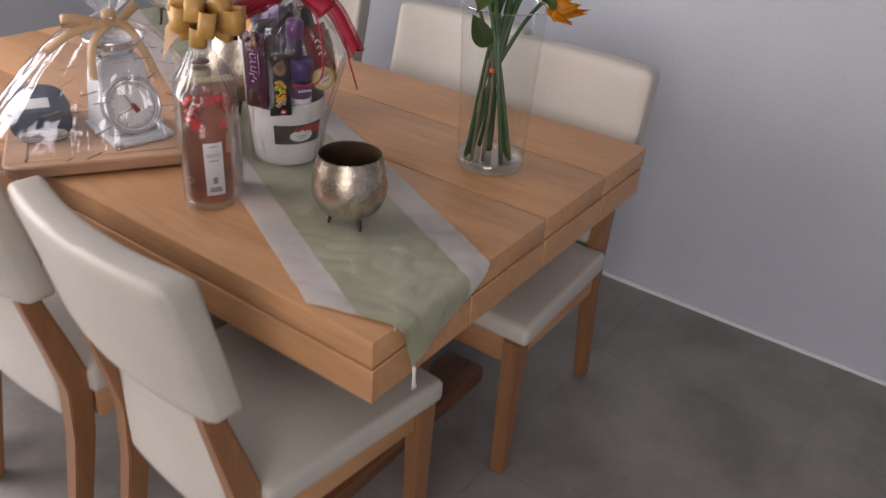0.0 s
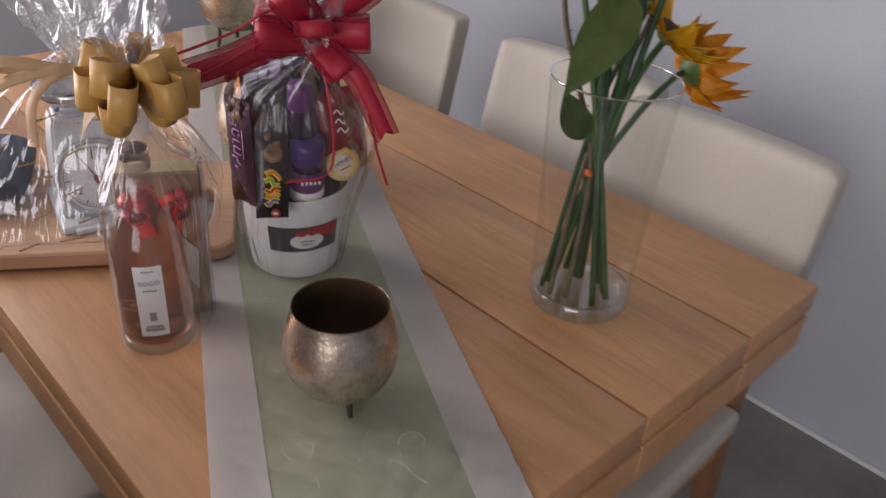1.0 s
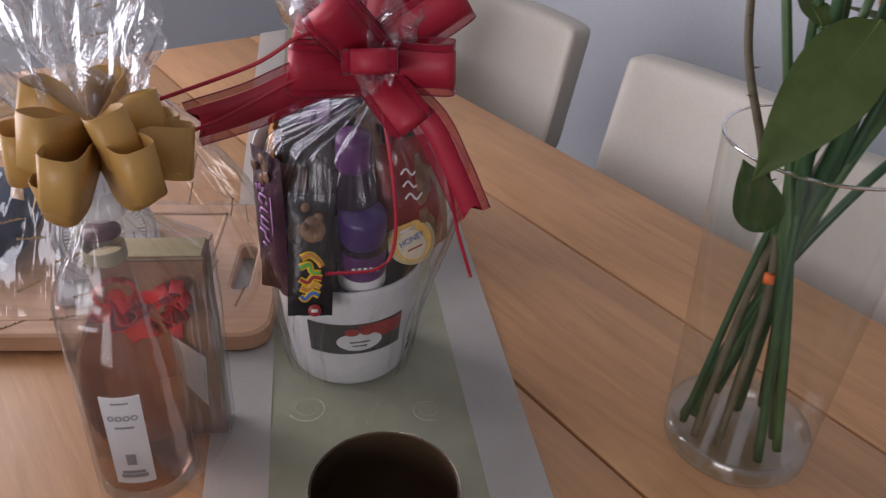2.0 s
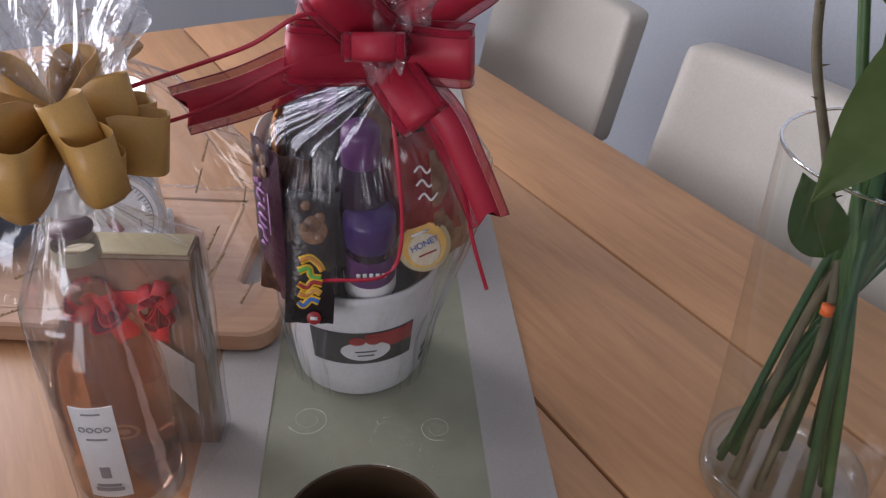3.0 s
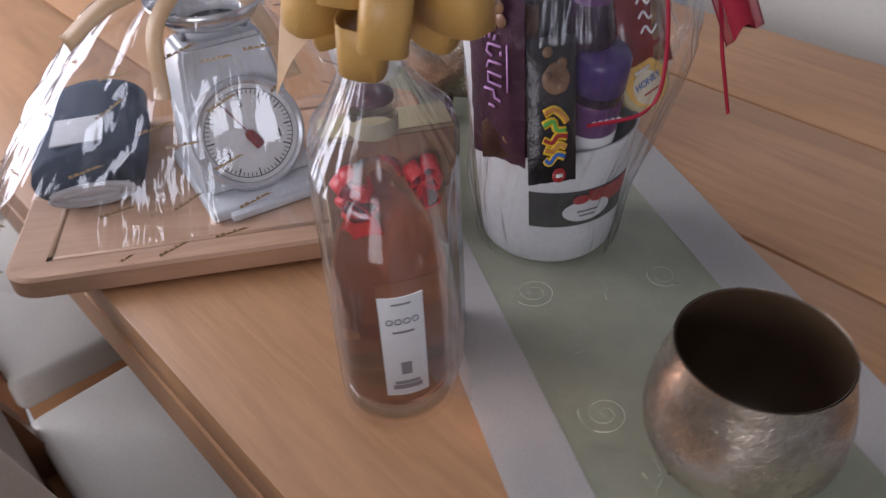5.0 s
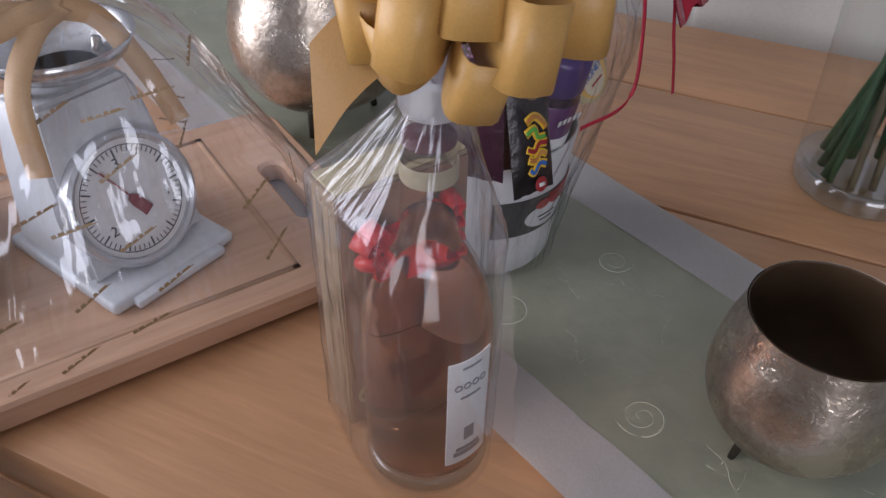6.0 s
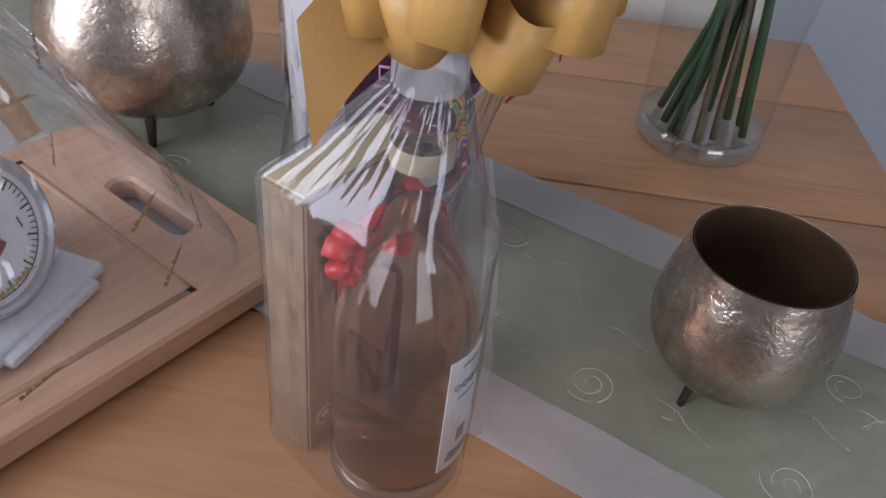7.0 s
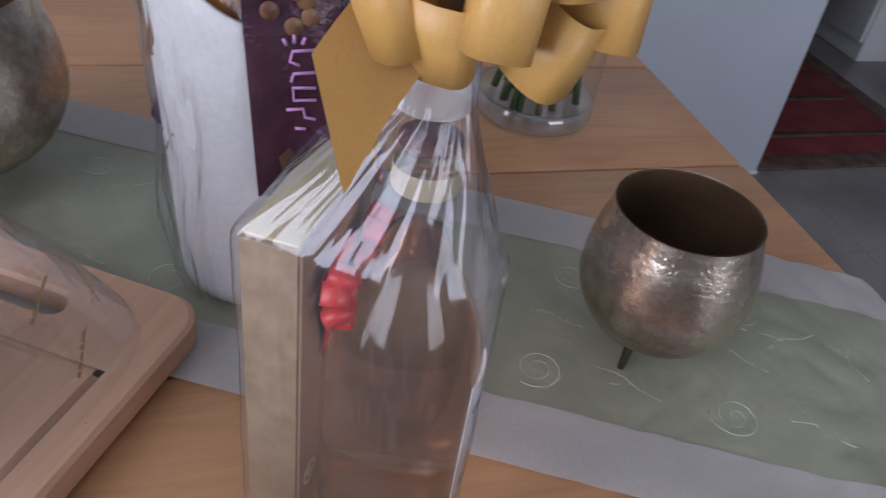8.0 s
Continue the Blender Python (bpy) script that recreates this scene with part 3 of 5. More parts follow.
Z0 = TOP + 0.022
cross = Vector((0.612, 0.212, 0.955))
f1 = flower("sunflower", "orange-yellow sunflower nodding over the vase's rim", [(0.59, 0.25, Z0), (0.612, 0.22, 0.93), (0.655, 0.196, 1.022), (0.7, 0.18, 1.07), (0.727, 0.173, 1.08)], (0.8, -0.45, 0.2), 30, 0.044, PETAL, STEM_D, 0.0048, 0.024, 0.55, 3)
f2 = flower("sunflower", "bright yellow sunflower standing behind its neighbour", [(0.60, 0.245, Z0), (0.615, 0.215, 0.95), (0.63, 0.192, 1.07), (0.682, 0.188, 1.128)], (0.3, -0.45, 0.75), 26, 0.05, PETAL_Y, STEM, 0.0055, 0.024, 0.3, 5)
f3 = flower("sunflower", "yellow sunflower on a thick dark green stem", [(0.645, 0.23, Z0), (0.622, 0.215, 0.97), (0.615, 0.195, 1.12), (0.6, 0.19, 1.3)], (-0.35, -0.2, 0.9), 20, 0.052, PETAL_Y, STEM_D, 0.0085, 0.026, 0.3, 7)
leaf("broad green leaf", (0.59, 0.186, 1.186), (-0.76, -0.04, -0.65), (-0.5, -0.6, 0.62), 0.136, 0.06, LEAF, f3)
f4 = flower("sunflower", "yellow sunflower on a green stem", [(0.64, 0.18, Z0), (0.615, 0.21, 0.95), (0.61, 0.235, 1.1), (0.605, 0.255, 1.3)], (-0.3, 0.3, 0.9), 20, 0.05, PETAL_Y, STEM, 0.0052, 0.024, 0.3, 9)
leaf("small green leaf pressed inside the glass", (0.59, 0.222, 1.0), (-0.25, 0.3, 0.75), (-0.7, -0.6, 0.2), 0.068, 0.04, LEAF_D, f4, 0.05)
rose = thing("thorny_branch", "thin brown thorny branch standing in the vase", "branch")
pts = smooth_path([(0.585, 0.205, Z0), (0.607, 0.214, 0.955), (0.618, 0.26, 1.05), (0.62, 0.302, 1.14), (0.625, 0.325, 1.28)], 8)
part("stem", tube(bmesh.new(), pts, 0.004, 0.0035, 8), BARK, rose)
for k in range(16):
    p = pts[6 + int(k * 1.6)]
    a = k * 2.4
    part("thorn", tube(bmesh.new(), [p, p + Vector((0.008 * math.cos(a), 0.008 * math.sin(a), 0.003))], 0.0016, 0.0002, 5), BARK, rose)
leaf("small green leaf", pts[-4], (-0.3, 0.6, 0.4), (0, 0, 1), 0.05, 0.028, LEAF, rose)
for k, (b, t, r, mt) in enumerate([((0.655, 0.2, Z0), (0.60, 0.23, 1.24), 0.0055, STEM_D), ((0.575, 0.225, Z0), (0.66, 0.2, 1.16), 0.004, BARK), ((0.628, 0.168, Z0), (0.598, 0.27, 1.2), 0.0045, STEM), ((0.612, 0.255, Z0), (0.635, 0.17, 1.22), 0.005, STEM_D), ((0.66, 0.235, Z0), (0.595, 0.2, 1.2), 0.0042, STEM), ((0.6, 0.17, Z0), (0.64, 0.24, 1.19), 0.0044, STEM_D), ((0.648, 0.255, Z0), (0.606, 0.18, 1.23), 0.0048, STEM_D), ((0.582, 0.245, Z0), (0.65, 0.19, 1.2), 0.0036, STEM_D), ((0.67, 0.215, Z0), (0.59, 0.225, 1.17), 0.0046, STEM_D)]):
    g = thing("flower_stem", "bare green cut stem standing in the vase", "stem", group="bare stems in the vase")
    mid = cross + Vector((0.012 * math.cos(k * 2), 0.014 * math.sin(k * 2), 0.01 * k))
    part("stalk", tube(bmesh.new(), smooth_path([b, mid, t], 10), r, r * 0.85, 8), mt, g)
    part("leaflet", (lambda bm: (bmesh.ops.transform(bm, verts=bm.verts, matrix=aim(Vector(t), Vector((math.cos(k * 1.7), math.sin(k * 1.7), 0.6)))), bm)[1])(leaf_mesh(0.05, 0.024, 0.3)), LEAF, g)
tp = tagged(part("stem_tape", tube(bmesh.new(), [cross + Vector((-0.012, 0, -0.004)), cross + Vector((-0.011, 0.001, 0.004))], 0.0048, 0.0048, 12), TAPE), "small orange tape wound round a flower stem", "tape")


# ---- clear film, ribbons and printed bars ----
def film(name, veil=0.07, rough=0.07, low=0.11, folds=(17, 2.6, 1)):
    """Thin clear wrapping film: mostly see-through, with a gloss that grows to the edges."""
    m = bpy.data.materials.new(name)
    m.use_nodes = True
    n, l = m.node_tree.nodes, m.node_tree.links
    n.remove(n["Principled BSDF"])
    out = n["Material Output"]
    tr, gl, df = n.new("ShaderNodeBsdfTransparent"), n.new("ShaderNodeBsdfGlossy"), n.new("ShaderNodeBsdfDiffuse")
    m1, m2 = n.new("ShaderNodeMixShader"), n.new("ShaderNodeMixShader")
    gl.inputs["Roughness"].default_value = rough
    gl.inputs["Color"].default_value = (0.74, 0.76, 0.81, 1)
    df.inputs["Color"].default_value = (0.85, 0.86, 0.88, 1)
    tx, co, bp = n.new("ShaderNodeTexNoise"), n.new("ShaderNodeTexCoord"), n.new("ShaderNodeBump")
    mp = n.new("ShaderNodeMapping")
    mp.inputs["Scale"].default_value = folds
    tx.inputs["Scale"].default_value, tx.inputs["Detail"].default_value = 1.0, 3
    l.new(co.outputs["UV"], mp.inputs[0])
    l.new(mp.outputs[0], tx.inputs["Vector"])
    l.new(tx.outputs[0], bp.inputs["Height"])
    bp.inputs["Strength"].default_value, bp.inputs["Distance"].default_value = 0.9, 0.01
    l.new(bp.outputs[0], gl.inputs["Normal"])
    m1.inputs[0].default_value = veil
    l.new(tr.outputs[0], m1.inputs[1])
    l.new(df.outputs[0], m1.inputs[2])
    l.new(edge_gloss(m, low, 0.85, 3, bp.outputs[0]), m2.inputs[0])
    l.new(m1.outputs[0], m2.inputs[1])
    l.new(gl.outputs[0], m2.inputs[2])
    l.new(m2.outputs[0], out.inputs[0])
    return m


FILM = film("clear_film", 0.02, 0.13, 0.04, (30, 2.2, 1))
FILM_A = film("wide_clear_film", 0.025, 0.1, 0.1, (24, 1.8, 1))
FILM_W = film("crumpled_film", 0.1, 0.1, 0.1, (30, 7, 1))
BRIGHT = blotched("bright_red_ribbon", (0.5, 0.016, 0.02), (0.58, 0.03, 0.03), 0.4, 20, 700, 0.1, 0.0002)
PRINT = mat("gold_print", (0.3, 0.2, 0.1), 0.45)
GOLD = blotched("gold_satin_ribbon", (0.53, 0.3, 0.08), (0.585, 0.335, 0.098), 0.42, 20, 700, 0.1, 0.0002)
RED = blotched("red_satin_ribbon", (0.4, 0.012, 0.036), (0.46, 0.018, 0.046), 0.52, 20, 700, 0.1, 0.0002)
RED_D = blotched("dark_red_ribbon", (0.17, 0.008, 0.022), (0.22, 0.012, 0.03), 0.4, 20, 700, 0.1, 0.0002)
BEIGE = blotched("beige_ribbon", (0.48, 0.3, 0.16), (0.54, 0.36, 0.2), 0.45, 20, 700, 0.1, 0.0002)


class Wrap:
    """A bag of film: sections of (z, centre x, centre y, half width, half depth, squareness, pleat), turned by rz."""

    def __init__(self, sections, rz=0.0, pleats=9, seed=0, hull=(), hull_top=(0, 1)):
        self.s, self.rz, self.k, self.seed, self.hull, self.hull_top = sections, radians(rz), pleats, seed, hull, hull_top

    def at(self, z):
        s = self.s
        if z <= s[0][0]:
            return s[0][1:]
        for a, b in zip(s, s[1:]):
            if a[0] <= z <= b[0]:
                t = (z - a[0]) / (b[0] - a[0])
                return [p + (q - p) * t for p, q in zip(a[1:], b[1:])]
        return s[-1][1:]

    def hull_reach(self, a):
        """How far a ray from the middle runs to the taut outline of the packed things."""
        best = 1.0
        for k in range(48):
            b = 2 * math.pi * k / 48
            h = max(x * math.cos(b) + y * math.sin(b) + r for x, y, r in self.hull)
            c = math.cos(b - a)
            if c > 0.05:
                best = min(best, h / c)
        return best

    def point(self, a, z, out=0.0):
        cx, cy, hx, hy, sq, pl = self.at(z)
        c, s = math.cos(a), math.sin(a)
        r = (abs(c / hx) ** sq + abs(s / hy) ** sq) ** (-1 / sq)
        if self.hull:
            lo, hi = self.hull_top
            lo -= 0.012 * max(0, -s)
            w = min(1, max(0, (hi - z) / (hi - lo)))
            r = w * self.hull_reach(a) + (1 - w) * r
        fold = sum(math.sin(self.k * f * a + self.seed + 6 * noise.noise((math.cos(a), math.sin(a), z * 9 + f))) / f for f in (1, 1.9, 3.3)) / 1.8
        crease = abs(noise.noise((c * 3.2 + self.seed, s * 3.2, z * 26))) - 0.2
        r *= 1 + pl * (0.75 * fold + 0.9 * crease)
        r += out
        x, y = r * c, r * s
        return Vector((cx + x * math.cos(self.rz) - y * math.sin(self.rz), cy + x * math.sin(self.rz) + y * math.cos(self.rz), z + pl * 0.03 * noise.noise((a * 3, z * 30, 5.0))))

    def mesh(self, z0, z1, seg=120, rings=44, ragged=0.0):
        bm, rows = bmesh.new(), []
        for i in range(rings + 1):
            t = i / rings
            row = []
            for j in range(seg):
                a = 2 * math.pi * j / seg
                z = z0 + (z1 - z0) * t
                p = self.point(a, z)
                if ragged and t > 0.5:
                    p.z += ragged * (t - 0.5) * 2 * noise.noise((a * 4.1, self.seed, 2.0))
                row.append(bm.verts.new(p))
            rows.append(row)
        uv = bm.loops.layers.uv.new("drape")
        for i, (a, b) in enumerate(zip(rows, rows[1:])):
            for j in range(seg):
                f = bm.faces.new((a[j], a[(j + 1) % seg], b[(j + 1) % seg], b[j]))
                for loop, (x, y) in zip(f.loops, ((j, i), (j + 1, i), (j + 1, i + 1), (j, i + 1))):
                    loop[uv].uv = (x / seg, y / rings * 1.0)
        return bm

    def prints(self, spots, length=0.02, tall=0.0028):
        """Short printed bars that lie on the film."""
        bm = bmesh.new()
        for a, z, tilt in spots:
            p = self.point(a, z, 0.0006)
            da = (self.point(a + 0.05, z, 0.0006) - p).normalized()
            dz = (self.point(a, z + 0.006, 0.0006) - p).normalized()
            u = (da * math.cos(tilt) + dz * math.sin(tilt)).normalized()
            nrm = da.cross(dz).normalized()
            w = nrm.cross(u).normalized()
            last = None
            for k, h in ((-0.5, 1), (-0.4, 1), (-0.385, 0.25), (-0.36, 0.25), (-0.345, 1), (-0.22, 1), (-0.205, 0.25), (-0.18, 0.25), (-0.165, 0.7), (-0.03, 0.7), (-0.015, 0.25), (0.02, 0.25), (0.035, 1), (0.12, 1), (0.135, 0.25), (0.165, 0.25), (0.18, 0.75), (0.4, 0.75), (0.415, 0.25), (0.5, 0.25)):
                q = p + u * length * k + nrm * 0.0008
                pair = [bm.verts.new(q), bm.verts.new(q + w * tall * h)]
                if last:
                    bm.faces.new((last[0], pair[0], pair[1], last[1]))
                last = pair
        return bm


def loop_mesh(base, ahead, side, length, height, width, n=26):
    """One open ribbon loop that leaves base along ahead and comes back."""
    d, s = Vector(ahead).normalized(), Vector(side)
    s = (s - d * s.dot(d)).normalized()
    u = d.cross(s)
    pts = []
    for i in range(n + 1):
        t = i / n * 2 * math.pi
        k = (1 - math.cos(t)) / 2
        w = math.copysign(abs(math.sin(t)) ** 0.6, math.sin(t))
        pts.append(Vector(base) + d * length * k ** 0.7 + u * height * 0.5 * w * (0.35 + 0.65 * k))
    w = [width * (0.42 + 0.58 * min(1, 2.2 * (1 - math.cos(i / n * 2 * math.pi)) / 2)) for i in range(n + 1)]
    return strip(bmesh.new(), pts, s, w)


# ---- cutting board gift set ----
BX, BY, BRZ, BT = 0.29, 0.588, -32.0, 0.024
BM = pose(BX, BY, TOP + 0.0045, 0, 0, BRZ)
board = thing("cutting_board", "light wooden cutting board with a hand slot, overhanging the table", "cutting board", BM)


def board_mesh():
    """A rounded plank with a slot near one end; local x runs from -0.42 to 0."""
    def ring(x0, x1, y0, y1, r, n=8):
        out = []
        for cx, cy, a0 in ((x1 - r, y1 - r, 0), (x0 + r, y1 - r, 90), (x0 + r, y0 + r, 180), (x1 - r, y0 + r, 270)):
            out += [(cx + r * math.cos(radians(a0 + 90 * k / n)), cy + r * math.sin(radians(a0 + 90 * k / n))) for k in range(n + 1)]
        return out
    o, i = ring(-0.425, 0.004, -0.004, 0.29, 0.03), ring(-0.052, -0.03, 0.085, 0.185, 0.0109)
    bm = bmesh.new()
    e = 0.003
    def level(pts, z, grow=0.0, c=None):
        cx, cy = c
        return [bm.verts.new((x + grow * (1 if x > cx else -1), y + grow * (1 if y > cy else -1), z)) for x, y in pts]
    oc, ic = (-0.21, 0.143), (-0.041, 0.135)
    lo, l1, l2, lt = level(o, 0, -e, oc), level(o, e, 0, oc), level(o, BT - e, 0, oc), level(o, BT, -e, oc)
    io, i1, i2, it = level(i, 0, e, ic), level(i, e, 0, ic), level(i, BT - e, 0, ic), level(i, BT, e, ic)
    n = len(o)
    for A, B in ((lo, l1), (l1, l2), (l2, lt)):
        for k in range(n):
            bm.faces.new((A[k], A[(k + 1) % n], B[(k + 1) % n], B[k]))
    for A, B in ((io, i1), (i1, i2), (i2, it)):
        for k in range(n):
            bm.faces.new((A[(k + 1) % n], A[k], B[k], B[(k + 1) % n]))
    for k in range(n):
        bm.faces.new((lt[k], lt[(k + 1) % n], it[(k + 1) % n], it[k]))
        bm.faces.new((lo[(k + 1) % n], lo[k], io[k], io[(k + 1) % n]))
    return bm


part("plank", board_mesh(), BOARDWOOD, board, smooth=False)
# Groove isn't cut: thin raised strips, with the recess's shade in their darker wood.
GROOVE = wood("groove_shade_wood", (0.55, 0.34, 0.21), (0.45, 0.265, 0.15), 'x', 0.6)
bm = bmesh.new()
gp = [(-0.385, 0.025), (-0.085, 0.025), (-0.085, 0.262), (-0.385, 0.262), (-0.385, 0.025)]
for (xa, ya), (xb, yb) in zip(gp, gp[1:]):
    box(bm, min(xa, xb) - 0.003, max(xa, xb) + 0.003, min(ya, yb) - 0.003, max(ya, yb) + 0.003, BT - 0.001, BT + 0.0005)
part("juice_groove", bm, GROOVE, board, "shallow groove round the board")

ENAMEL = blotched("white_enamel", (0.6, 0.62, 0.65), (0.64, 0.66, 0.69), 0.28, 10, 200, 0.03, 0.0003)
STEEL = mat("brushed_steel", (0.6, 0.6, 0.6), 0.25, 1.0)
RIMW = blotched("pale_satin_rim", (0.5, 0.51, 0.54), (0.56, 0.57, 0.6), 0.25, 10, 200, 0.03, 0.0003, metal=0.5)
DIALFACE = blotched("dial_face", (0.72, 0.72, 0.74), (0.76, 0.76, 0.77), 0.5, 10, 200, 0.02, 0.0003)
INK = mat("black_ink", (0.03, 0.03, 0.035), 0.6)
NEEDLE = mat("dark_red_needle", (0.22, 0.02, 0.03), 0.5)
ZB = TOP + 0.0045 + BT + 0.0005
SM = pose(0.192, 0.81, ZB, 0, 0, -12)
sc = thing("kitchen_scale", "white enamel kitchen scale with a round dial and steel pan", "kitchen scale", SM)
bm = boxed(-0.062, 0.062, -0.078, 0.07, 0, 0.012, 0.005, 3)
box(bm, -0.045, 0.045, -0.086, -0.07, 0.001, 0.009, 0.003)
part("base", bm, ENAMEL, sc)
bm = bmesh.new()
rows = []
for z, hx, yf, yb in ((0.0125, 0.056, -0.048, 0.062), (0.03, 0.054, -0.042, 0.058), (0.1, 0.05, -0.02, 0.05), (0.145, 0.044, -0.012, 0.042), (0.152, 0.04, -0.008, 0.038)):
    rows.append([bm.verts.new(v) for v in ((-hx, yf, z), (hx, yf, z), (hx, yb, z), (-hx, yb, z))])
for a, b in zip(rows, rows[1:]):
    for k in range(4):
        bm.faces.new((a[k], a[(k + 1) % 4], b[(k + 1) % 4], b[k]))
bm.faces.new(rows[0][::-1])
bm.faces.new(rows[-1])
bmesh.ops.bevel(bm, geom=list(bm.edges), offset=0.004, segments=2, affect='EDGES')
part("housing", bm, ENAMEL, sc)
DM = pose(0, -0.031, 0.0625, 72, 0, 0) @ Matrix.Scale(0.94, 4)


def on_dial(bm):
    bmesh.ops.transform(bm, verts=bm.verts, matrix=DM)
    return bm


part("dial_rim", on_dial(lathe(bmesh.new(), [(0.052, 0.009), (0.053, 0.014), (0.056, 0.016), (0.0595, 0.014), (0.06, 0.0), (0.058, -0.014), (0.05, -0.016), (0.0, -0.016)], 64)), RIMW, sc, "pale grey satin rim")
dial = part("dial", on_dial(lathe(bmesh.new(), [(0.0525, 0.008), (0.0525, 0.0095), (0.0, 0.0095)], 64)), DIALFACE, sc, "white printed dial")
bm = bmesh.new()
for k in range(60):
    a = 2 * math.pi * k / 60
    L = 0.008 if k % 5 == 0 else 0.0045
    wd = 0.0007 if k % 5 == 0 else 0.0004
    box(bm, -wd, wd, 0.046 - L, 0.046, 0.0097, 0.0101, m=pose(0, 0, 0, 0, 0, math.degrees(a)))
lathe(bm, [(0.0465, 0.0097), (0.0473, 0.0101), (0.0473, 0.0097)], 64)
part("scale_marks", on_dial(bm), INK, dial)


def figure(text, size, m, material, parent, name="figure"):
    cu = bpy.data.curves.new(name, 'FONT')
    cu.body, cu.size, cu.align_x, cu.align_y, cu.extrude = text, size, 'CENTER', 'CENTER', 0.0002
    tmp = bpy.data.objects.new(name, cu)
    scene.collection.objects.link(tmp)
    me = bpy.data.meshes.new_from_object(tmp.evaluated_get(bpy.context.evaluated_depsgraph_get()))
    bpy.data.objects.remove(tmp)
    me.transform(m)
    me.materials.append(material)
    ob = new(name, me)
    ob.parent = parent
    return ob


for txt, a in (("1", -14), ("2", 214), ("3", 92)):
    figure(txt, 0.013, DM @ pose(0.033 * math.cos(radians(a)), 0.033 * math.sin(radians(a)), 0.01), INK, dial)
bm = bmesh.new()
box(bm, -0.0008, 0.0008, 0, 0.038, 0.0115, 0.0122)
box(bm, -0.0055, 0.0055, -0.018, 0, 0.0115, 0.0122, 0.0003)
lathe(bm, [(0.0045, 0.0098), (0.0045, 0.013), (0, 0.0135)], 16)
bmesh.ops.transform(bm, verts=bm.verts, matrix=pose(0, 0, 0, 0, 0, 29))
part("needle", on_dial(bm), NEEDLE, dial, "dark red pointer")
for s in (-1, 1):
    part("pan_post", tube(bmesh.new(), [(0.03 * s, 0.014, 0.15), (0.034 * s, 0.01, 0.178)], 0.004, 0.004, 8), STEEL, sc)
part("pan", lathe(bmesh.new(), [(0.0, 0.1665), (0.028, 0.1665), (0.042, 0.173), (0.052, 0.183), (0.057, 0.193), (0.0585, 0.193), (0.0535, 0.182), (0.043, 0.1715), (0.028, 0.1665), (0, 0.1665)], 64, 0, 0.008), STEEL, sc, "round steel weighing pan")

NAVY = blotched("navy_cotton", (0.018, 0.03, 0.058), (0.03, 0.045, 0.08), 0.9, 40, 500, 0.6, 0.0015)
SOCK = blotched("white_cotton", (0.62, 0.63, 0.66), (0.7, 0.7, 0.72), 0.9, 40, 500, 0.5, 0.001)
tw = thing("rolled_kitchen_towel", "rolled navy kitchen towel with white striped end, on the board", "towel", pose(0.048, 0.868, ZB + 0.03, 0, 0, -27))


def roll_mesh(length, a, b, y0):
    bm = bmesh.new()
    rows, seg = [], 40
    for i in range(13):
        t = i / 12
        k = 0.93 + 0.07 * math.sin(math.pi * t)
        row = []
        for j in range(seg):
            th = 2 * math.pi * j / seg
            w = 1 + 0.05 * noise.noise((math.cos(th) * 2.5, math.sin(th) * 2.5, t * 4))
            row.append(bm.verts.new((a * k * w * math.cos(th), y0 + length * t, max(-0.0295, b * k * w * math.sin(th)))))
        rows.append(row)
    for p, q in zip(rows, rows[1:]):
        for j in range(seg):
            bm.faces.new((p[j], q[j], q[(j + 1) % seg], p[(j + 1) % seg]))
    bm.faces.new(rows[0])
    bm.faces.new(rows[-1][::-1])
    return bm


part("towel_roll", roll_mesh(0.17, 0.058, 0.032, 0.0), NAVY, tw)
bm = bmesh.new()
for k, (ra, rb_) in enumerate(((0.04, 0.01), (0.026, 0.005))):
    tube(bm, [(ra * math.cos(t / 24 * 6.283), -0.004, -0.015 + rb_ * math.sin(t / 24 * 6.283)) for t in range(25)], 0.0035, 0.0035, 6, False)
box(bm, -0.038, 0.038, -0.004, 0.0, -0.023, -0.007, 0.001)
part("rolled_end", bm, SOCK, tw, "white folded lining at the end")
part("hanging_tag", boxed(-0.03, 0.02, 0.02, 0.075, 0.0305, 0.0325, 0.0006), SOCK, tw, "white paper tag")

wrap1 = Wrap([(0.7546, 0.172, 0.85, 0.222, 0.154, 7, 0.003), (0.79, 0.172, 0.85, 0.22, 0.152, 6, 0.012), (0.85, 0.177, 0.846, 0.185, 0.132, 4.5, 0.03), (0.93, 0.187, 0.84, 0.125, 0.105, 3, 0.07), (0.97, 0.192, 0.835, 0.09, 0.08, 2.5, 0.13), (0.995, 0.196, 0.832, 0.045, 0.045, 2, 0.18), (1.012, 0.197, 0.83, 0.014, 0.014, 2, 0.2), (1.04, 0.2, 0.83, 0.035, 0.035, 2, 0.4), (1.12, 0.21, 0.83, 0.085, 0.075, 2, 0.42)], BRZ, 11, 3)
fw = thing("film_wrapping", "clear printed film gathered over the cutting board gifts", "wrapping")
o = part("sheet", wrap1.mesh(0.7546, 1.012, 150, 52), FILM_A, fw, "clear glossy film")
o.visible_shadow = False
o = part("gathered_top", wrap1.mesh(1.012, 1.115, 110, 22, 0.035), FILM_W, fw, "crumpled clear film")
o.visible_shadow = False
bm, rows = bmesh.new(), []
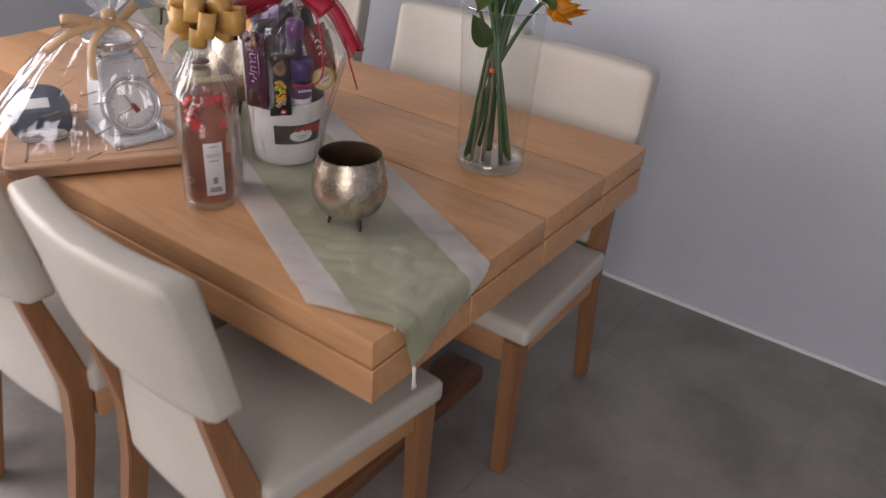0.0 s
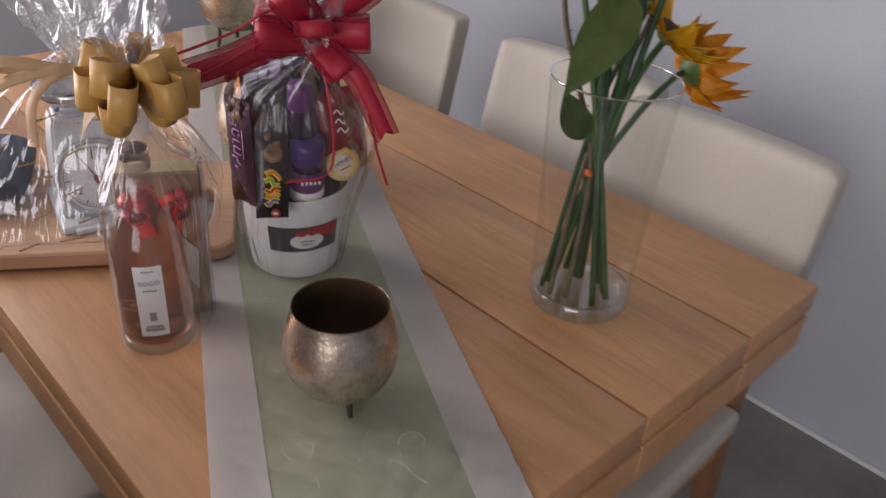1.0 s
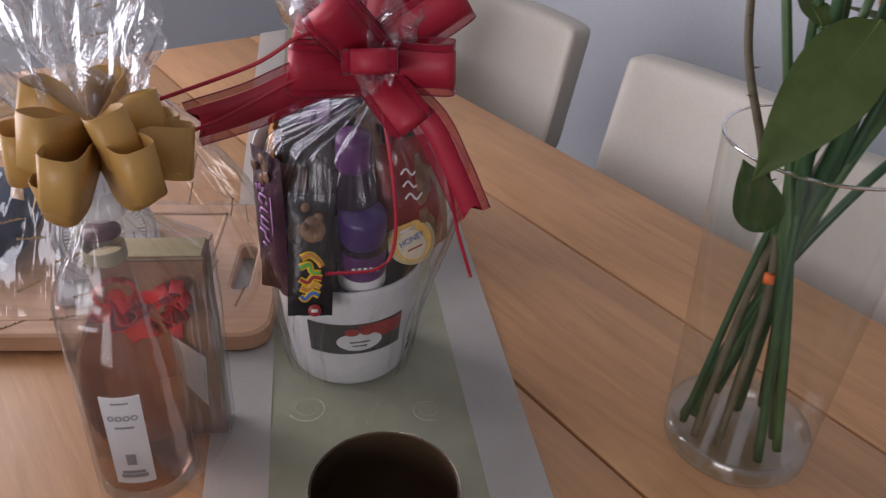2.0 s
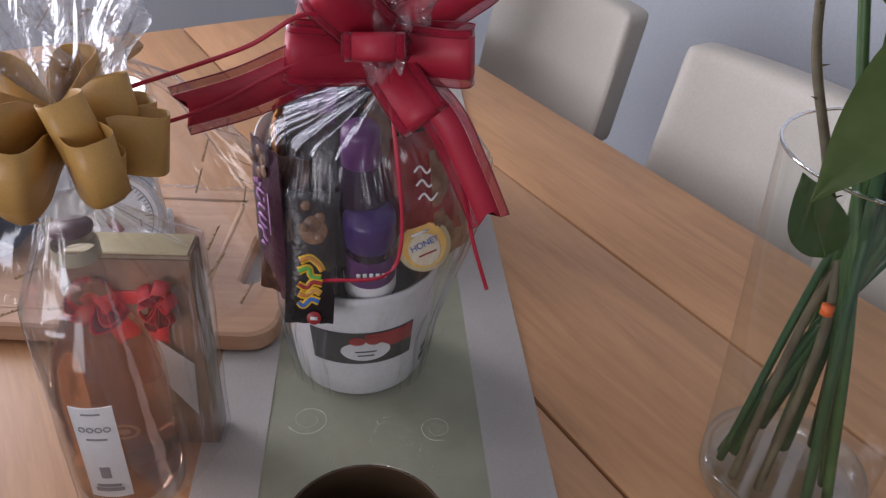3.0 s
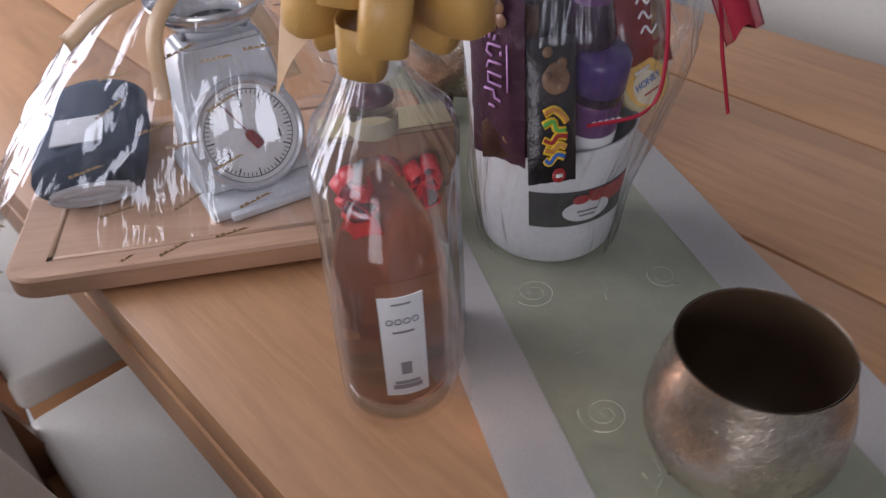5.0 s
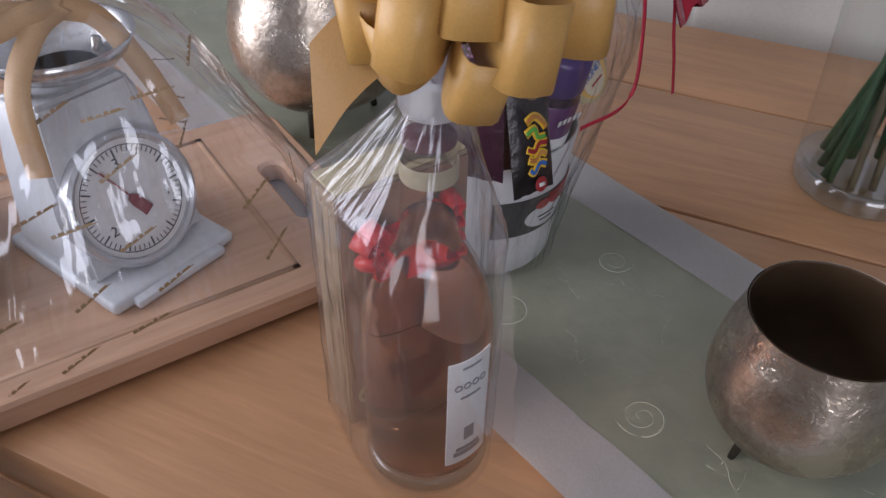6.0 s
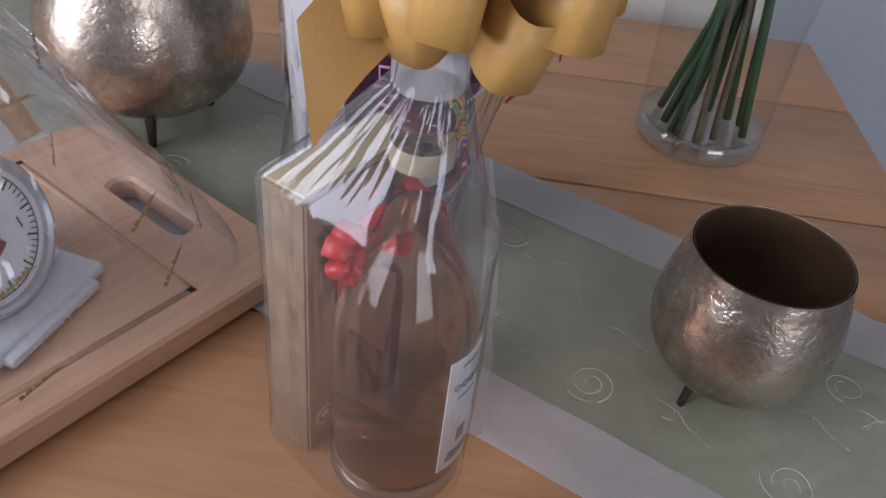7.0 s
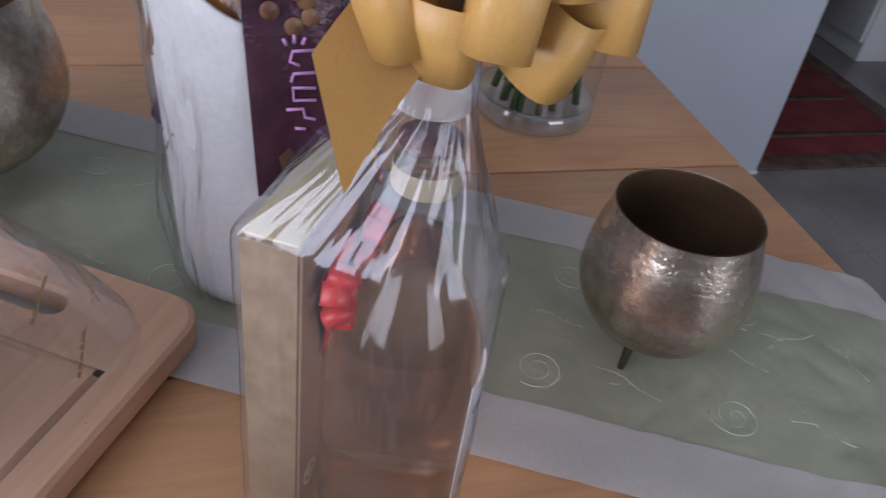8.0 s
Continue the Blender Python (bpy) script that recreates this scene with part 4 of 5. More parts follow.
for j in range(61):
    a = radians(-25 + 130 * j / 60)
    row = []
    for k in range(5):
        p = wrap1.point(a, 0.7546, 0.001 + k * (0.005 + 0.002 * noise.noise((a * 5, 0, 4.0))))
        p.z = 0.7585 + 0.0035 * noise.noise((a * 9, k * 0.9, 1.0)) + 0.006 * (1 - k / 4)
        row.append(bm.verts.new(p))
    rows.append(row)
uv = bm.loops.layers.uv.new("drape")
for j, (p, q) in enumerate(zip(rows, rows[1:])):
    for k in range(4):
        f = bm.faces.new((p[k], q[k], q[k + 1], p[k + 1]))
        for loop, (x, y) in zip(f.loops, ((j, k), (j + 1, k), (j + 1, k + 1), (j, k + 1))):
            loop[uv].uv = (x / 60, y / 8)
o = part("loose_hem", bm, FILM_W, fw, "crumpled hem of film lying beside the board")
o.visible_shadow = False
rnd = random.Random(8)
marks = [(-3.0 + 0.42 * (k % 10) + rnd.uniform(-0.12, 0.12), 0.785 + 0.04 * (k // 10) + rnd.uniform(-0.012, 0.012), rnd.uniform(0.1, 0.7)) for k in range(50)] + [(rnd.uniform(-3, 3), rnd.uniform(1.04, 1.1), rnd.uniform(-1.5, 1.5)) for _ in range(18)]
for mk in marks:
    part("printed_mark", wrap1.prints([mk], 0.032, 0.0029), PRINT, fw, "small gold-brown printed mark")
KN = Vector((0.186, 0.792, 1.0))
rb = thing("beige_bow", "beige satin ribbon bow tied round the film", "ribbon")
part("knot", lathe(bmesh.new(), [(0.0, 0.99), (0.01, 0.992), (0.0145, 1.0), (0.0145, 1.012), (0.01, 1.018), (0, 1.019)], 20, 0.196, 0.826), BEIGE, rb)
for pts in ([KN, KN + Vector((0.018, -0.014, -0.012)), KN + Vector((0.035, -0.028, -0.055)), KN + Vector((0.048, -0.04, -0.105))], [KN, KN + Vector((-0.035, -0.01, -0.004)), KN + Vector((-0.068, -0.02, -0.03)), KN + Vector((-0.08, -0.03, -0.085))], [KN, KN + Vector((-0.03, 0.0, 0.004)), KN + Vector((-0.085, 0.02, -0.01)), KN + Vector((-0.125, 0.04, -0.04))]):
    pts = smooth_path(pts, 7)
    sides = [(pts[min(i + 1, len(pts) - 1)] - pts[max(i - 1, 0)]).cross(Vector((0.75, 0.45, -0.48))) for i in range(len(pts))]
    part("tail", strip(bmesh.new(), pts, sides, 0.0165), BEIGE, rb)
part("loop", loop_mesh(KN, (-0.85, 0.35, 0.12), (0.3, 0.5, 0.8), 0.095, 0.03, 0.018), BEIGE, rb)
part("loop", loop_mesh(KN, (0.75, 0.35, 0.2), (-0.3, 0.6, 0.7), 0.075, 0.028, 0.018), BEIGE, rb)


# ---- wrapped bottle and gift box ----
OX, OY = 0.128, 0.481
KRAFT = blotched("kraft_card", (0.24, 0.165, 0.095), (0.33, 0.235, 0.145), 0.7, 60, 300, 0.15, 0.0004)
KRAFT_D = blotched("brown_card", (0.21, 0.118, 0.07), (0.26, 0.15, 0.092), 0.85, 30, 300, 0.1, 0.0004)
GOLDCARD = blotched("gold_card", (0.48, 0.4, 0.22), (0.54, 0.46, 0.27), 0.35, 30, 300, 0.1, 0.0004)
GREYC2 = blotched("pale_band", (0.34, 0.285, 0.185), (0.4, 0.34, 0.225), 0.35, 40, 300, 0.1, 0.0003)
BOTTLE = thin_glass("bottle_glass", (0.95, 0.93, 0.91), 0.05, 0.32, 0.05)
WINE = glass("rose_wine", (0.93, 0.58, 0.4), 1.14, 0.05)
FILM_B = film("loose_clear_film", 0.035, 0.13, 0.075, (11, 1.6, 1))
TAPE_W = film("milky_tape", 0.42, 0.3, 0.05)
MOUTH_SHADE = blotched("mouth_shade_red", (0.09, 0.025, 0.03), (0.12, 0.035, 0.04), 0.4, 30, 300, 0.2, 0.0004)
PAPER = blotched("white_label_paper", (0.74, 0.74, 0.75), (0.78, 0.78, 0.78), 0.6, 20, 400, 0.1, 0.0003)
GREYINK = mat("grey_ink", (0.22, 0.22, 0.25), 0.6)
bo = thing("wine_bottle", "clear bottle of rose wine with a narrow white label", "bottle", pose(OX, OY, TOP + 0.003))
bp_ = [(0.0, 0.004), (0.03, 0.001), (0.039, 0.002), (0.0425, 0.008), (0.043, 0.03), (0.043, 0.115), (0.0418, 0.135), (0.037, 0.156), (0.0285, 0.176), (0.02, 0.193), (0.0165, 0.21), (0.015, 0.232), (0.0148, 0.252), (0.0165, 0.253), (0.0165, 0.264), (0.015, 0.2655)]
sm = [(max(p.x, 0), p.z) for p in smooth_path([(r, 0, z) for r, z in bp_], 4)]
o = part("glass", lathe(bmesh.new(), sm, 64), BOTTLE, bo, "clear glass bottle")
o.visible_shadow = False
wine = [(0.0, 0.024), (0.026, 0.018), (0.038, 0.018), (0.0412, 0.022), (0.0415, 0.03), (0.0415, 0.115), (0.04, 0.134), (0.035, 0.155), (0.0265, 0.175), (0.0182, 0.192), (0.0148, 0.208), (0.0, 0.208)]
o = part("wine", lathe(bmesh.new(), wine, 64), WINE, bo, "pale pink wine")
o.visible_shadow = False
o = part("glass_foot", lathe(bmesh.new(), [(0, 0.0165), (0.024, 0.0155), (0.0385, 0.0165), (0.0418, 0.0145), (0.0421, 0.008), (0.0385, 0.0032), (0.03, 0.0028), (0.018, 0.007), (0, 0.009)], 64), THICK, bo, "thick clear glass foot")
o.visible_shadow = False
part("capsule", lathe(bmesh.new(), [(0.0158, 0.236), (0.0161, 0.237), (0.016, 0.2465), (0.0156, 0.2475)], 40), GREYC2, bo, "pale gold band round the neck")
# Added dark disc: paints the shade seen down the open neck.
part("mouth_shade", lathe(bmesh.new(), [(0.0145, 0.2575), (0.0145, 0.2605), (0.0, 0.261)], 32), MOUTH_SHADE, bo, "dark red disc painting the shade in the bottle's mouth")


def patch(r, a0, a1, z0, z1, n=12, grow=0.0006):
    bm, rows = bmesh.new(), []
    for i in range(n + 1):
        a = radians(a0 + (a1 - a0) * i / n)
        rows.append([bm.verts.new((rr * math.cos(a), rr * math.sin(a), z)) for rr, z in ((r, z0), (r + grow, z0), (r + grow, z1), (r, z1))])
    for p, q in zip(rows, rows[1:]):
        for k in range(4):
            bm.faces.new((p[k], q[k], q[(k + 1) % 4], p[(k + 1) % 4]))
    bm.faces.new(rows[0][::-1])
    bm.faces.new(rows[-1])
    bmesh.ops.recalc_face_normals(bm, faces=bm.faces)
    return bm


LA = -118.0
lab = part("label", patch(0.0434, LA - 21, LA + 21, 0.036, 0.132), PAPER, bo, "tall white paper label")
for k, (half, z, h) in enumerate(((9, 0.125, 0.0015), (5, 0.058, 0.012), (12, 0.048, 0.003), (14, 0.043, 0.004), (10, 0.099, 0.0018))):
    part("print_line", patch(0.0441, LA - half, LA + half, z, z + h, 6, 0.0003), GREYINK, lab)
for k in range(4):
    a = radians(LA - 12 + 8 * k)
    bm = lathe(bmesh.new(), [(0.0019, 0), (0.0027, 0), (0.0027, 0.0004), (0.0019, 0.0004)], 16)
    bmesh.ops.transform(bm, verts=bm.verts, matrix=Matrix.Translation((0.0441 * math.cos(a), 0.0441 * math.sin(a), 0.11)) @ pose(0, 0, 0, 90, 0, math.degrees(a) + 90))
    part("print_ring", bm, GREYINK, lab)

GBM = pose(0.12, 0.537, TOP + 0.004, 0, 0, -29.7)
BW, BD, BH = 0.097, 0.031, 0.205
gb = thing("gift_box", "flat kraft card gift box with a red ribbon bow", "box", GBM)
part("carton", boxed(0, BW, 0.0012, BD, 0, BH, 0.0015), KRAFT, gb)
part("front_sleeve", boxed(0.001, BW - 0.001, -0.0008, 0.001, 0.003, BH - 0.003, 0.0005), KRAFT_D, gb, "dark brown front panel")
part("top_flap", boxed(0.002, BW - 0.002, 0.0015, BD - 0.001, BH + 0.0003, BH + 0.0022, 0.0005), GOLDCARD, gb, "gold top")
bm = lathe(bmesh.new(), [(0.0062, 0), (0.0085, 0), (0.0085, 0.0006), (0.0062, 0.0008)], 24)
lathe(bm, [(0.0035, 0), (0.0035, 0.0007), (0, 0.0008)], 16)
bmesh.ops.transform(bm, verts=bm.verts, matrix=Matrix.Translation((0.014, -0.001, 0.03)) @ pose(0, 0, 0, 90, 0, 0))
part("seal", bm, GOLDCARD, gb, "round paper seal")
part("sleeve_window", boxed(0.03, 0.066, -0.0016, -0.001, 0.052, 0.078, 0.0002), KRAFT, gb, "printed picture panel")
for cx, tilt in ((0.021, -0.35), (0.069, 0.2)):
    RF = Vector((cx, -0.008, 0.166))
    for k in range(6):
        a = k * 1.047 + 0.3
        ahead = (math.cos(a) * 0.6 + tilt * math.sin(a), -0.35, math.sin(a))
        part("ribbon_petal", loop_mesh(RF, ahead, (0.1, -0.9, 0.1), 0.012 + 0.011 * abs(math.sin(a)), 0.015, 0.014, 16), BRIGHT, gb, "red ribbon petal")
    part("ribbon_end", strip(bmesh.new(), smooth_path([RF, RF + Vector((-tilt * 0.02, 0.003, -0.028)), RF + Vector((-tilt * 0.03, 0.006, -0.046))], 5), Vector((1, 0, 0.1)), 0.015, 0.0006, 0.005), BRIGHT, gb, "red ribbon end")
part("ribbon_band", boxed(0.02, 0.07, -0.0022, -0.001, 0.16, 0.173, 0.0004), BRIGHT, gb, "red ribbon band across the box")
tagbm = bmesh.new()
tagv = [(0.062, -0.008, 0.13), (0.088, -0.004, 0.1), (0.084, -0.003, 0.04), (0.06, -0.004, 0.08)]
tagbm.faces.new([tagbm.verts.new(v) for v in tagv])
bmesh.ops.solidify(tagbm, geom=list(tagbm.faces), thickness=0.0006)
part("gift_tag", tagbm, PAPER, gb, "folded white paper tag")

HC = (0.15, 0.505)
hull = [(OX - HC[0], OY - HC[1], 0.0455)] + [((GBM @ Vector((x, y, 0))).x - HC[0], (GBM @ Vector((x, y, 0))).y - HC[1], 0.003) for x in (0, BW) for y in (0, BD)]
wrap2 = Wrap([(0.7536, *HC, 0.066, 0.07, 2, 0.012), (0.8, *HC, 0.07, 0.07, 2, 0.022), (0.9, *HC, 0.02, 0.02, 2, 0.026), (0.962, *HC, 0.018, 0.018, 2, 0.035), (0.995, 0.141, 0.493, 0.018, 0.018, 2, 0.05), (1.03, 0.132, 0.481, 0.0185, 0.0185, 2, 0.07), (1.052, 0.132, 0.481, 0.0165, 0.0165, 2, 0.08), (1.075, 0.133, 0.487, 0.024, 0.024, 2, 0.35), (1.11, 0.14, 0.518, 0.045, 0.042, 2, 0.4), (1.18, 0.15, 0.56, 0.085, 0.07, 2, 0.45)], 0, 5, 1, hull, (0.962, 1.03))
fb = thing("film_bag", "clear film bag round the wine bottle and box", "wrapping")
o = part("bag", wrap2.mesh(0.7536, 1.05, 150, 70), FILM_B, fb, "clear glossy film")
o.visible_shadow = False
o = part("gathered_top", wrap2.mesh(1.05, 1.15, 110, 18, 0.04), FILM_W, fb, "crumpled clear film")
o.visible_shadow = False
part("tie", lathe(bmesh.new(), [(0.0165, 1.027), (0.0178, 1.03), (0.0178, 1.045), (0.0165, 1.049)], 28, 0.132, 0.481), TAPE_W, fb, "milky clear tape tie")
bm = bmesh.new()
fin = []
for i in range(31):
    t = i / 30
    z = 0.757 + 0.235 * t
    x0, y0 = 0.146 - 0.008 * t, 0.442 + 0.016 * max(0, t - 0.6)
    w = 0.018 * (1 - t) ** 0.7 * (1 + 0.25 * noise.noise((0, 0, z * 40)))
    fin.append([bm.verts.new((x0 + 0.5 * w * k + 0.002 * noise.noise((k, 3, z * 60)), y0 - w * k, z)) for k in (0, 0.33, 0.66, 1)])
for p, q in zip(fin, fin[1:]):
    for k in range(3):
        bm.faces.new((p[k], p[k + 1], q[k + 1], q[k]))
o = part("seam_flap", bm, FILM_W, fb, "loose flap along the film's seam")
o.visible_shadow = False
gbow = thing("gold_bow", "gold satin pull bow on the bottle's wrapping", "bow")
GC = Vector((0.135, 0.468, 1.083))
rnd = random.Random(2)
UPV = Vector((0, 0, 1))
for tier, (n, z, el, length, wid) in enumerate(((5, -0.004, -0.28, 0.05, 0.034), (7, 0.003, -0.05, 0.062, 0.038), (5, 0.014, 0.22, 0.05, 0.036))):
    for k in range(n):
        a = 2 * math.pi * (k + 0.4 * tier) / n + rnd.uniform(-0.15, 0.15)
        e = el + rnd.uniform(-0.12, 0.12)
        ahead = Vector((math.cos(a), math.sin(a), e))
        side = UPV + Vector((-math.sin(a), math.cos(a), 0)) * rnd.uniform(-0.35, 0.35)
        part("loop", loop_mesh(GC + Vector((0, 0, z)), ahead, side, length * rnd.uniform(0.9, 1.1), 0.034, wid, 22), GOLD, gbow)
path = smooth_path([GC, GC + Vector((-0.018, 0.028, -0.008)), GC + Vector((-0.032, 0.052, -0.031)), GC + Vector((-0.041, 0.072, -0.064))], 8)
facing_out = Vector((-0.95, 0.2, 0.25))
bm, rows = bmesh.new(), []
for i in range(25):
    run = (path[min(i + 1, 24)] - path[max(i - 1, 0)]).normalized()
    side = run.cross(facing_out).normalized() * 0.018
    far, near = path[i], path[min(i, 16)]
    rows.append([bm.verts.new(v) for v in (near + side, near.lerp(far, 0.5), far - side)])
for p, q in zip(rows, rows[1:]):
    for k in range(2):
        bm.faces.new((p[k], p[k + 1], q[k + 1], q[k]))
bmesh.ops.solidify(bm, geom=list(bm.faces), thickness=0.0006)
part("tail", bm, GOLD, gbow, "loose ribbon tail with a slanting cut")


# ---- wrapped sweets bucket ----
CX, CY = 0.37, 0.54
D35, R35 = Vector((0.423, 0.906, 0)), Vector((0.906, -0.423, 0))


def spot(lat, dep, z):
    return Vector((CX, CY, z)) + R35 * lat - D35 * dep


BUCKET = blotched("white_card", (0.65, 0.65, 0.665), (0.7, 0.7, 0.71), 0.5, 12, 200, 0.05, 0.0004)
bk = thing("paper_bucket", "white card bucket with a printed label", "bucket", pose(CX, CY, TOP + 0.003))


def bucket_rim(a):
    """The card wall stands higher on one side, like a scooped bouquet box."""
    d = math.degrees(a) % 360
    up = lambda p, q: (lambda t: t * t * (3 - 2 * t))(min(1, max(0, (d - p) / (q - p))))
    return 0.13 + 0.132 * up(25, 115) * (1 - up(173, 184)) - 0.02 * up(140, 176) * (1 - up(176, 190))


bm = bmesh.new()
loops = []
for inner in (0, 1):
    for t in ([0, 0.02, 0.06, 0.25, 0.5, 0.75, 0.94, 1.0] if not inner else [1.0, 0.9, 0.5, 0.06]):
        ring = []
        for k in range(96):
            a = 2 * math.pi * k / 96
            z = bucket_rim(a) * t
            r = 0.0585 + min(1, z / 0.006) * 0.0055 + max(0, z - 0.006) * (0.1125 - 0.075 * max(0, math.cos(a - 1.66)) ** 2) - 0.0022 * inner
            ring.append(bm.verts.new((r * math.cos(a), r * math.sin(a), z + (0.0012 if inner and t == 1.0 else 0))))
        loops.append(ring)
for a, b in zip(loops, loops[1:]):
    for k in range(96):
        bm.faces.new((a[k], a[(k + 1) % 96], b[(k + 1) % 96], b[k]))
bm.faces.new(loops[0][::-1])
bm.faces.new(loops[-1])
part("wall", bm, BUCKET, bk)
LBL = blotched("dark_print", (0.03, 0.028, 0.03), (0.05, 0.045, 0.045), 0.4, 60, 200, 0.05, 0.0003)
REDINK = blotched("red_print", (0.3, 0.015, 0.02), (0.38, 0.03, 0.03), 0.4, 90, 200, 0.05, 0.0003)
AZ = math.degrees(math.atan2(-D35.y, -D35.x)) + 2


def cone_patch(a0, a1, z0, z1, lift):
    bm, rows = bmesh.new(), []
    rad = lambda z: 0.064 + (z - 0.006) * 0.1125 + lift
    for i in range(17):
        a = radians(a0 + (a1 - a0) * i / 16)
        rows.append([bm.verts.new((r * math.cos(a), r * math.sin(a), z)) for r, z in ((rad(z0) - 0.0006, z0), (rad(z0), z0), (rad(z1), z1), (rad(z1) - 0.0006, z1))])
    for p, q in zip(rows, rows[1:]):
        for k in range(4):
            bm.faces.new((p[k], q[k], q[(k + 1) % 4], p[(k + 1) % 4]))
    bm.faces.new(rows[0][::-1])
    bm.faces.new(rows[-1])
    bmesh.ops.recalc_face_normals(bm, faces=bm.faces)
    return bm


lb = part("label", cone_patch(AZ - 40, AZ + 40, 0.05, 0.09, 0.0011), LBL, bk, "dark printed label")
part("red_print", cone_patch(AZ + 2, AZ + 39, 0.07, 0.0885, 0.0016), REDINK, lb)


def disc_on_cone(az, z, rx, rz, lift, material, name, parent):
    bm = lathe(bmesh.new(), [(0.0, 0.0004), (1.0, 0.0004), (1.0, 0.0)], 32)
    for v in bm.verts:
        a = radians(az) + v.co.x * rx / 0.07
        zz = z + v.co.y * rz
        r = 0.064 + (zz - 0.006) * 0.1125 + lift + v.co.z
        v.co = (r * math.cos(a), r * math.sin(a), zz)
    bmesh.ops.recalc_face_normals(bm, faces=bm.faces)
    return part(name, bm, material, parent)


disc_on_cone(AZ + 2, 0.0675, 0.0225, 0.0122, 0.002, BUCKET, "oval_badge", lb)
for s in (-1, 1):
    disc_on_cone(AZ + 2 + s * 6, 0.0815, 0.0072, 0.005, 0.0028, REDINK, "red_heart_half", lb)
for k, w in enumerate((8, 6)):
    part("print_line", cone_patch(AZ + 2 - w, AZ + 2 + w, 0.067 - 0.005 * k, 0.0679 - 0.005 * k, 0.0032), INK, lb)
part("barcode", cone_patch(AZ + 58, AZ + 70, 0.02, 0.026, 0.0011), LBL, bk, "small black print")
part("barcode", cone_patch(AZ + 60, AZ + 70, 0.032, 0.037, 0.0011), LBL, bk, "small black print")


def wrapper_mat(name, c1, c2, metal=0.2):
    return blotched(name, c1, c2, 0.3, 28, 90, 0.5, 0.003, metal=metal)


CHOC = wrapper_mat("brown_foil", (0.06, 0.025, 0.018), (0.12, 0.055, 0.035))
PURPLE = wrapper_mat("purple_foil", (0.055, 0.02, 0.075), (0.1, 0.035, 0.13))
BLACK = wrapper_mat("black_foil", (0.012, 0.01, 0.012), (0.03, 0.022, 0.024))
REDW = wrapper_mat("red_foil", (0.16, 0.012, 0.012), (0.26, 0.03, 0.02))
ORANGEW = wrapper_mat("orange_foil", (0.55, 0.2, 0.04), (0.66, 0.32, 0.08))
NUT = blotched("nut_print", (0.12, 0.055, 0.03), (0.26, 0.14, 0.07), 0.4, 90, 200, 0.3, 0.001)
PINKINK = mat("pink_ink", (0.5, 0.25, 0.5), 0.6)
BADGE = blotched("pale_honey_print", (0.64, 0.56, 0.4), (0.68, 0.6, 0.45), 0.5, 60, 300, 0.05, 0.0003)
CAP = blotched("violet_plastic", (0.045, 0.018, 0.115), (0.06, 0.024, 0.145), 0.35, 30, 200, 0.05, 0.0003)
CAP2 = blotched("magenta_plastic", (0.09, 0.022, 0.11), (0.12, 0.03, 0.14), 0.35, 30, 200, 0.05, 0.0003)
JUICE = blotched("dark_grape_bottle", (0.02, 0.008, 0.02), (0.035, 0.014, 0.035), 0.15, 30, 200, 0.02, 0.0003)
YELLOW = mat("yellow_ink", (0.8, 0.5, 0.03), 0.5)
GREENINK = mat("green_ink", (0.12, 0.4, 0.06), 0.5)
BLUEINK = mat("blue_ink", (0.04, 0.14, 0.45), 0.5)
AMBER = blotched("honey_lid", (0.7, 0.4, 0.08), (0.75, 0.48, 0.14), 0.4, 40, 200, 0.05, 0.0003)


def pouch(w, h, t):
    """A sealed wrapper: swollen middle, flat crimped ends."""
    bm, nx, ny, g = bmesh.new(), 8, 16, {}
    for s in (1, -1):
        for i in range(nx + 1):
            for j in range(ny + 1):
                u, v = i / nx * 2 - 1, j / ny * 2 - 1
                k = max(0, 1 - abs(u) ** 4) * max(0, 1 - abs(v * 1.12) ** 6)
                z = s * (t / 2 * k + 0.0004) + 0.0012 * noise.noise((u * 4, v * 9, s))
                if abs(v) > 0.92:
                    z += 0.001 * math.sin(i * 2.4)
                g[s, i, j] = bm.verts.new((u * w / 2, v * h / 2, z))
    for s in (1, -1):
        for i in range(nx):
            for j in range(ny):
                q = [g[s, i, j], g[s, i + 1, j], g[s, i + 1, j + 1], g[s, i, j + 1]]
                bm.faces.new(q if s > 0 else q[::-1])
    rim = [(i, 0) for i in range(nx)] + [(nx, j) for j in range(ny)] + [(i, ny) for i in range(nx, 0, -1)] + [(0, j) for j in range(ny, 0, -1)]
    for a, b in zip(rim, rim[1:] + rim[:1]):
        bm.faces.new((g[1, *a], g[-1, *a], g[-1, *b], g[1, *b]))
    bmesh.ops.recalc_face_normals(bm, faces=bm.faces)
    return bm


def facing(p, normal, roll=0.0, back=0.0):
    """A pose at p whose z axis is the normal and whose y axis points up; roll in degrees."""
    z = Vector(normal).normalized()
    y = Vector((0, 0, 1))
    y = (y - z * y.dot(z)).normalized()
    m = Matrix((y.cross(z), y, z)).transposed().to_4x4()
    m.translation = p
    return m @ pose(0, 0, 0, 0, 0, roll)


def sweet(name, label, p, normal, w, h, t, material, roll=0.0):
    s = thing(name, label, "sweets", facing(p, normal, roll), "sweets in the bucket")
    part("wrapper", pouch(w, h, t), material, s)
    return s


def flat_print(s, name, x0, x1, y0, y1, z, material, bevel=0.0):
    return part(name, boxed(x0, x1, y0, y1, z, z + 0.0006, bevel), material, s)


def flat_disc(s, name, x, y, z, r, material, n=24):
    bm = lathe(bmesh.new(), [(r, 0), (r, 0.0004), (r * 0.97, 0.0006), (0, 0.0006)], n, x, y)
    for v in bm.verts:
        v.co.z += z
    return part(name, bm, material, s)


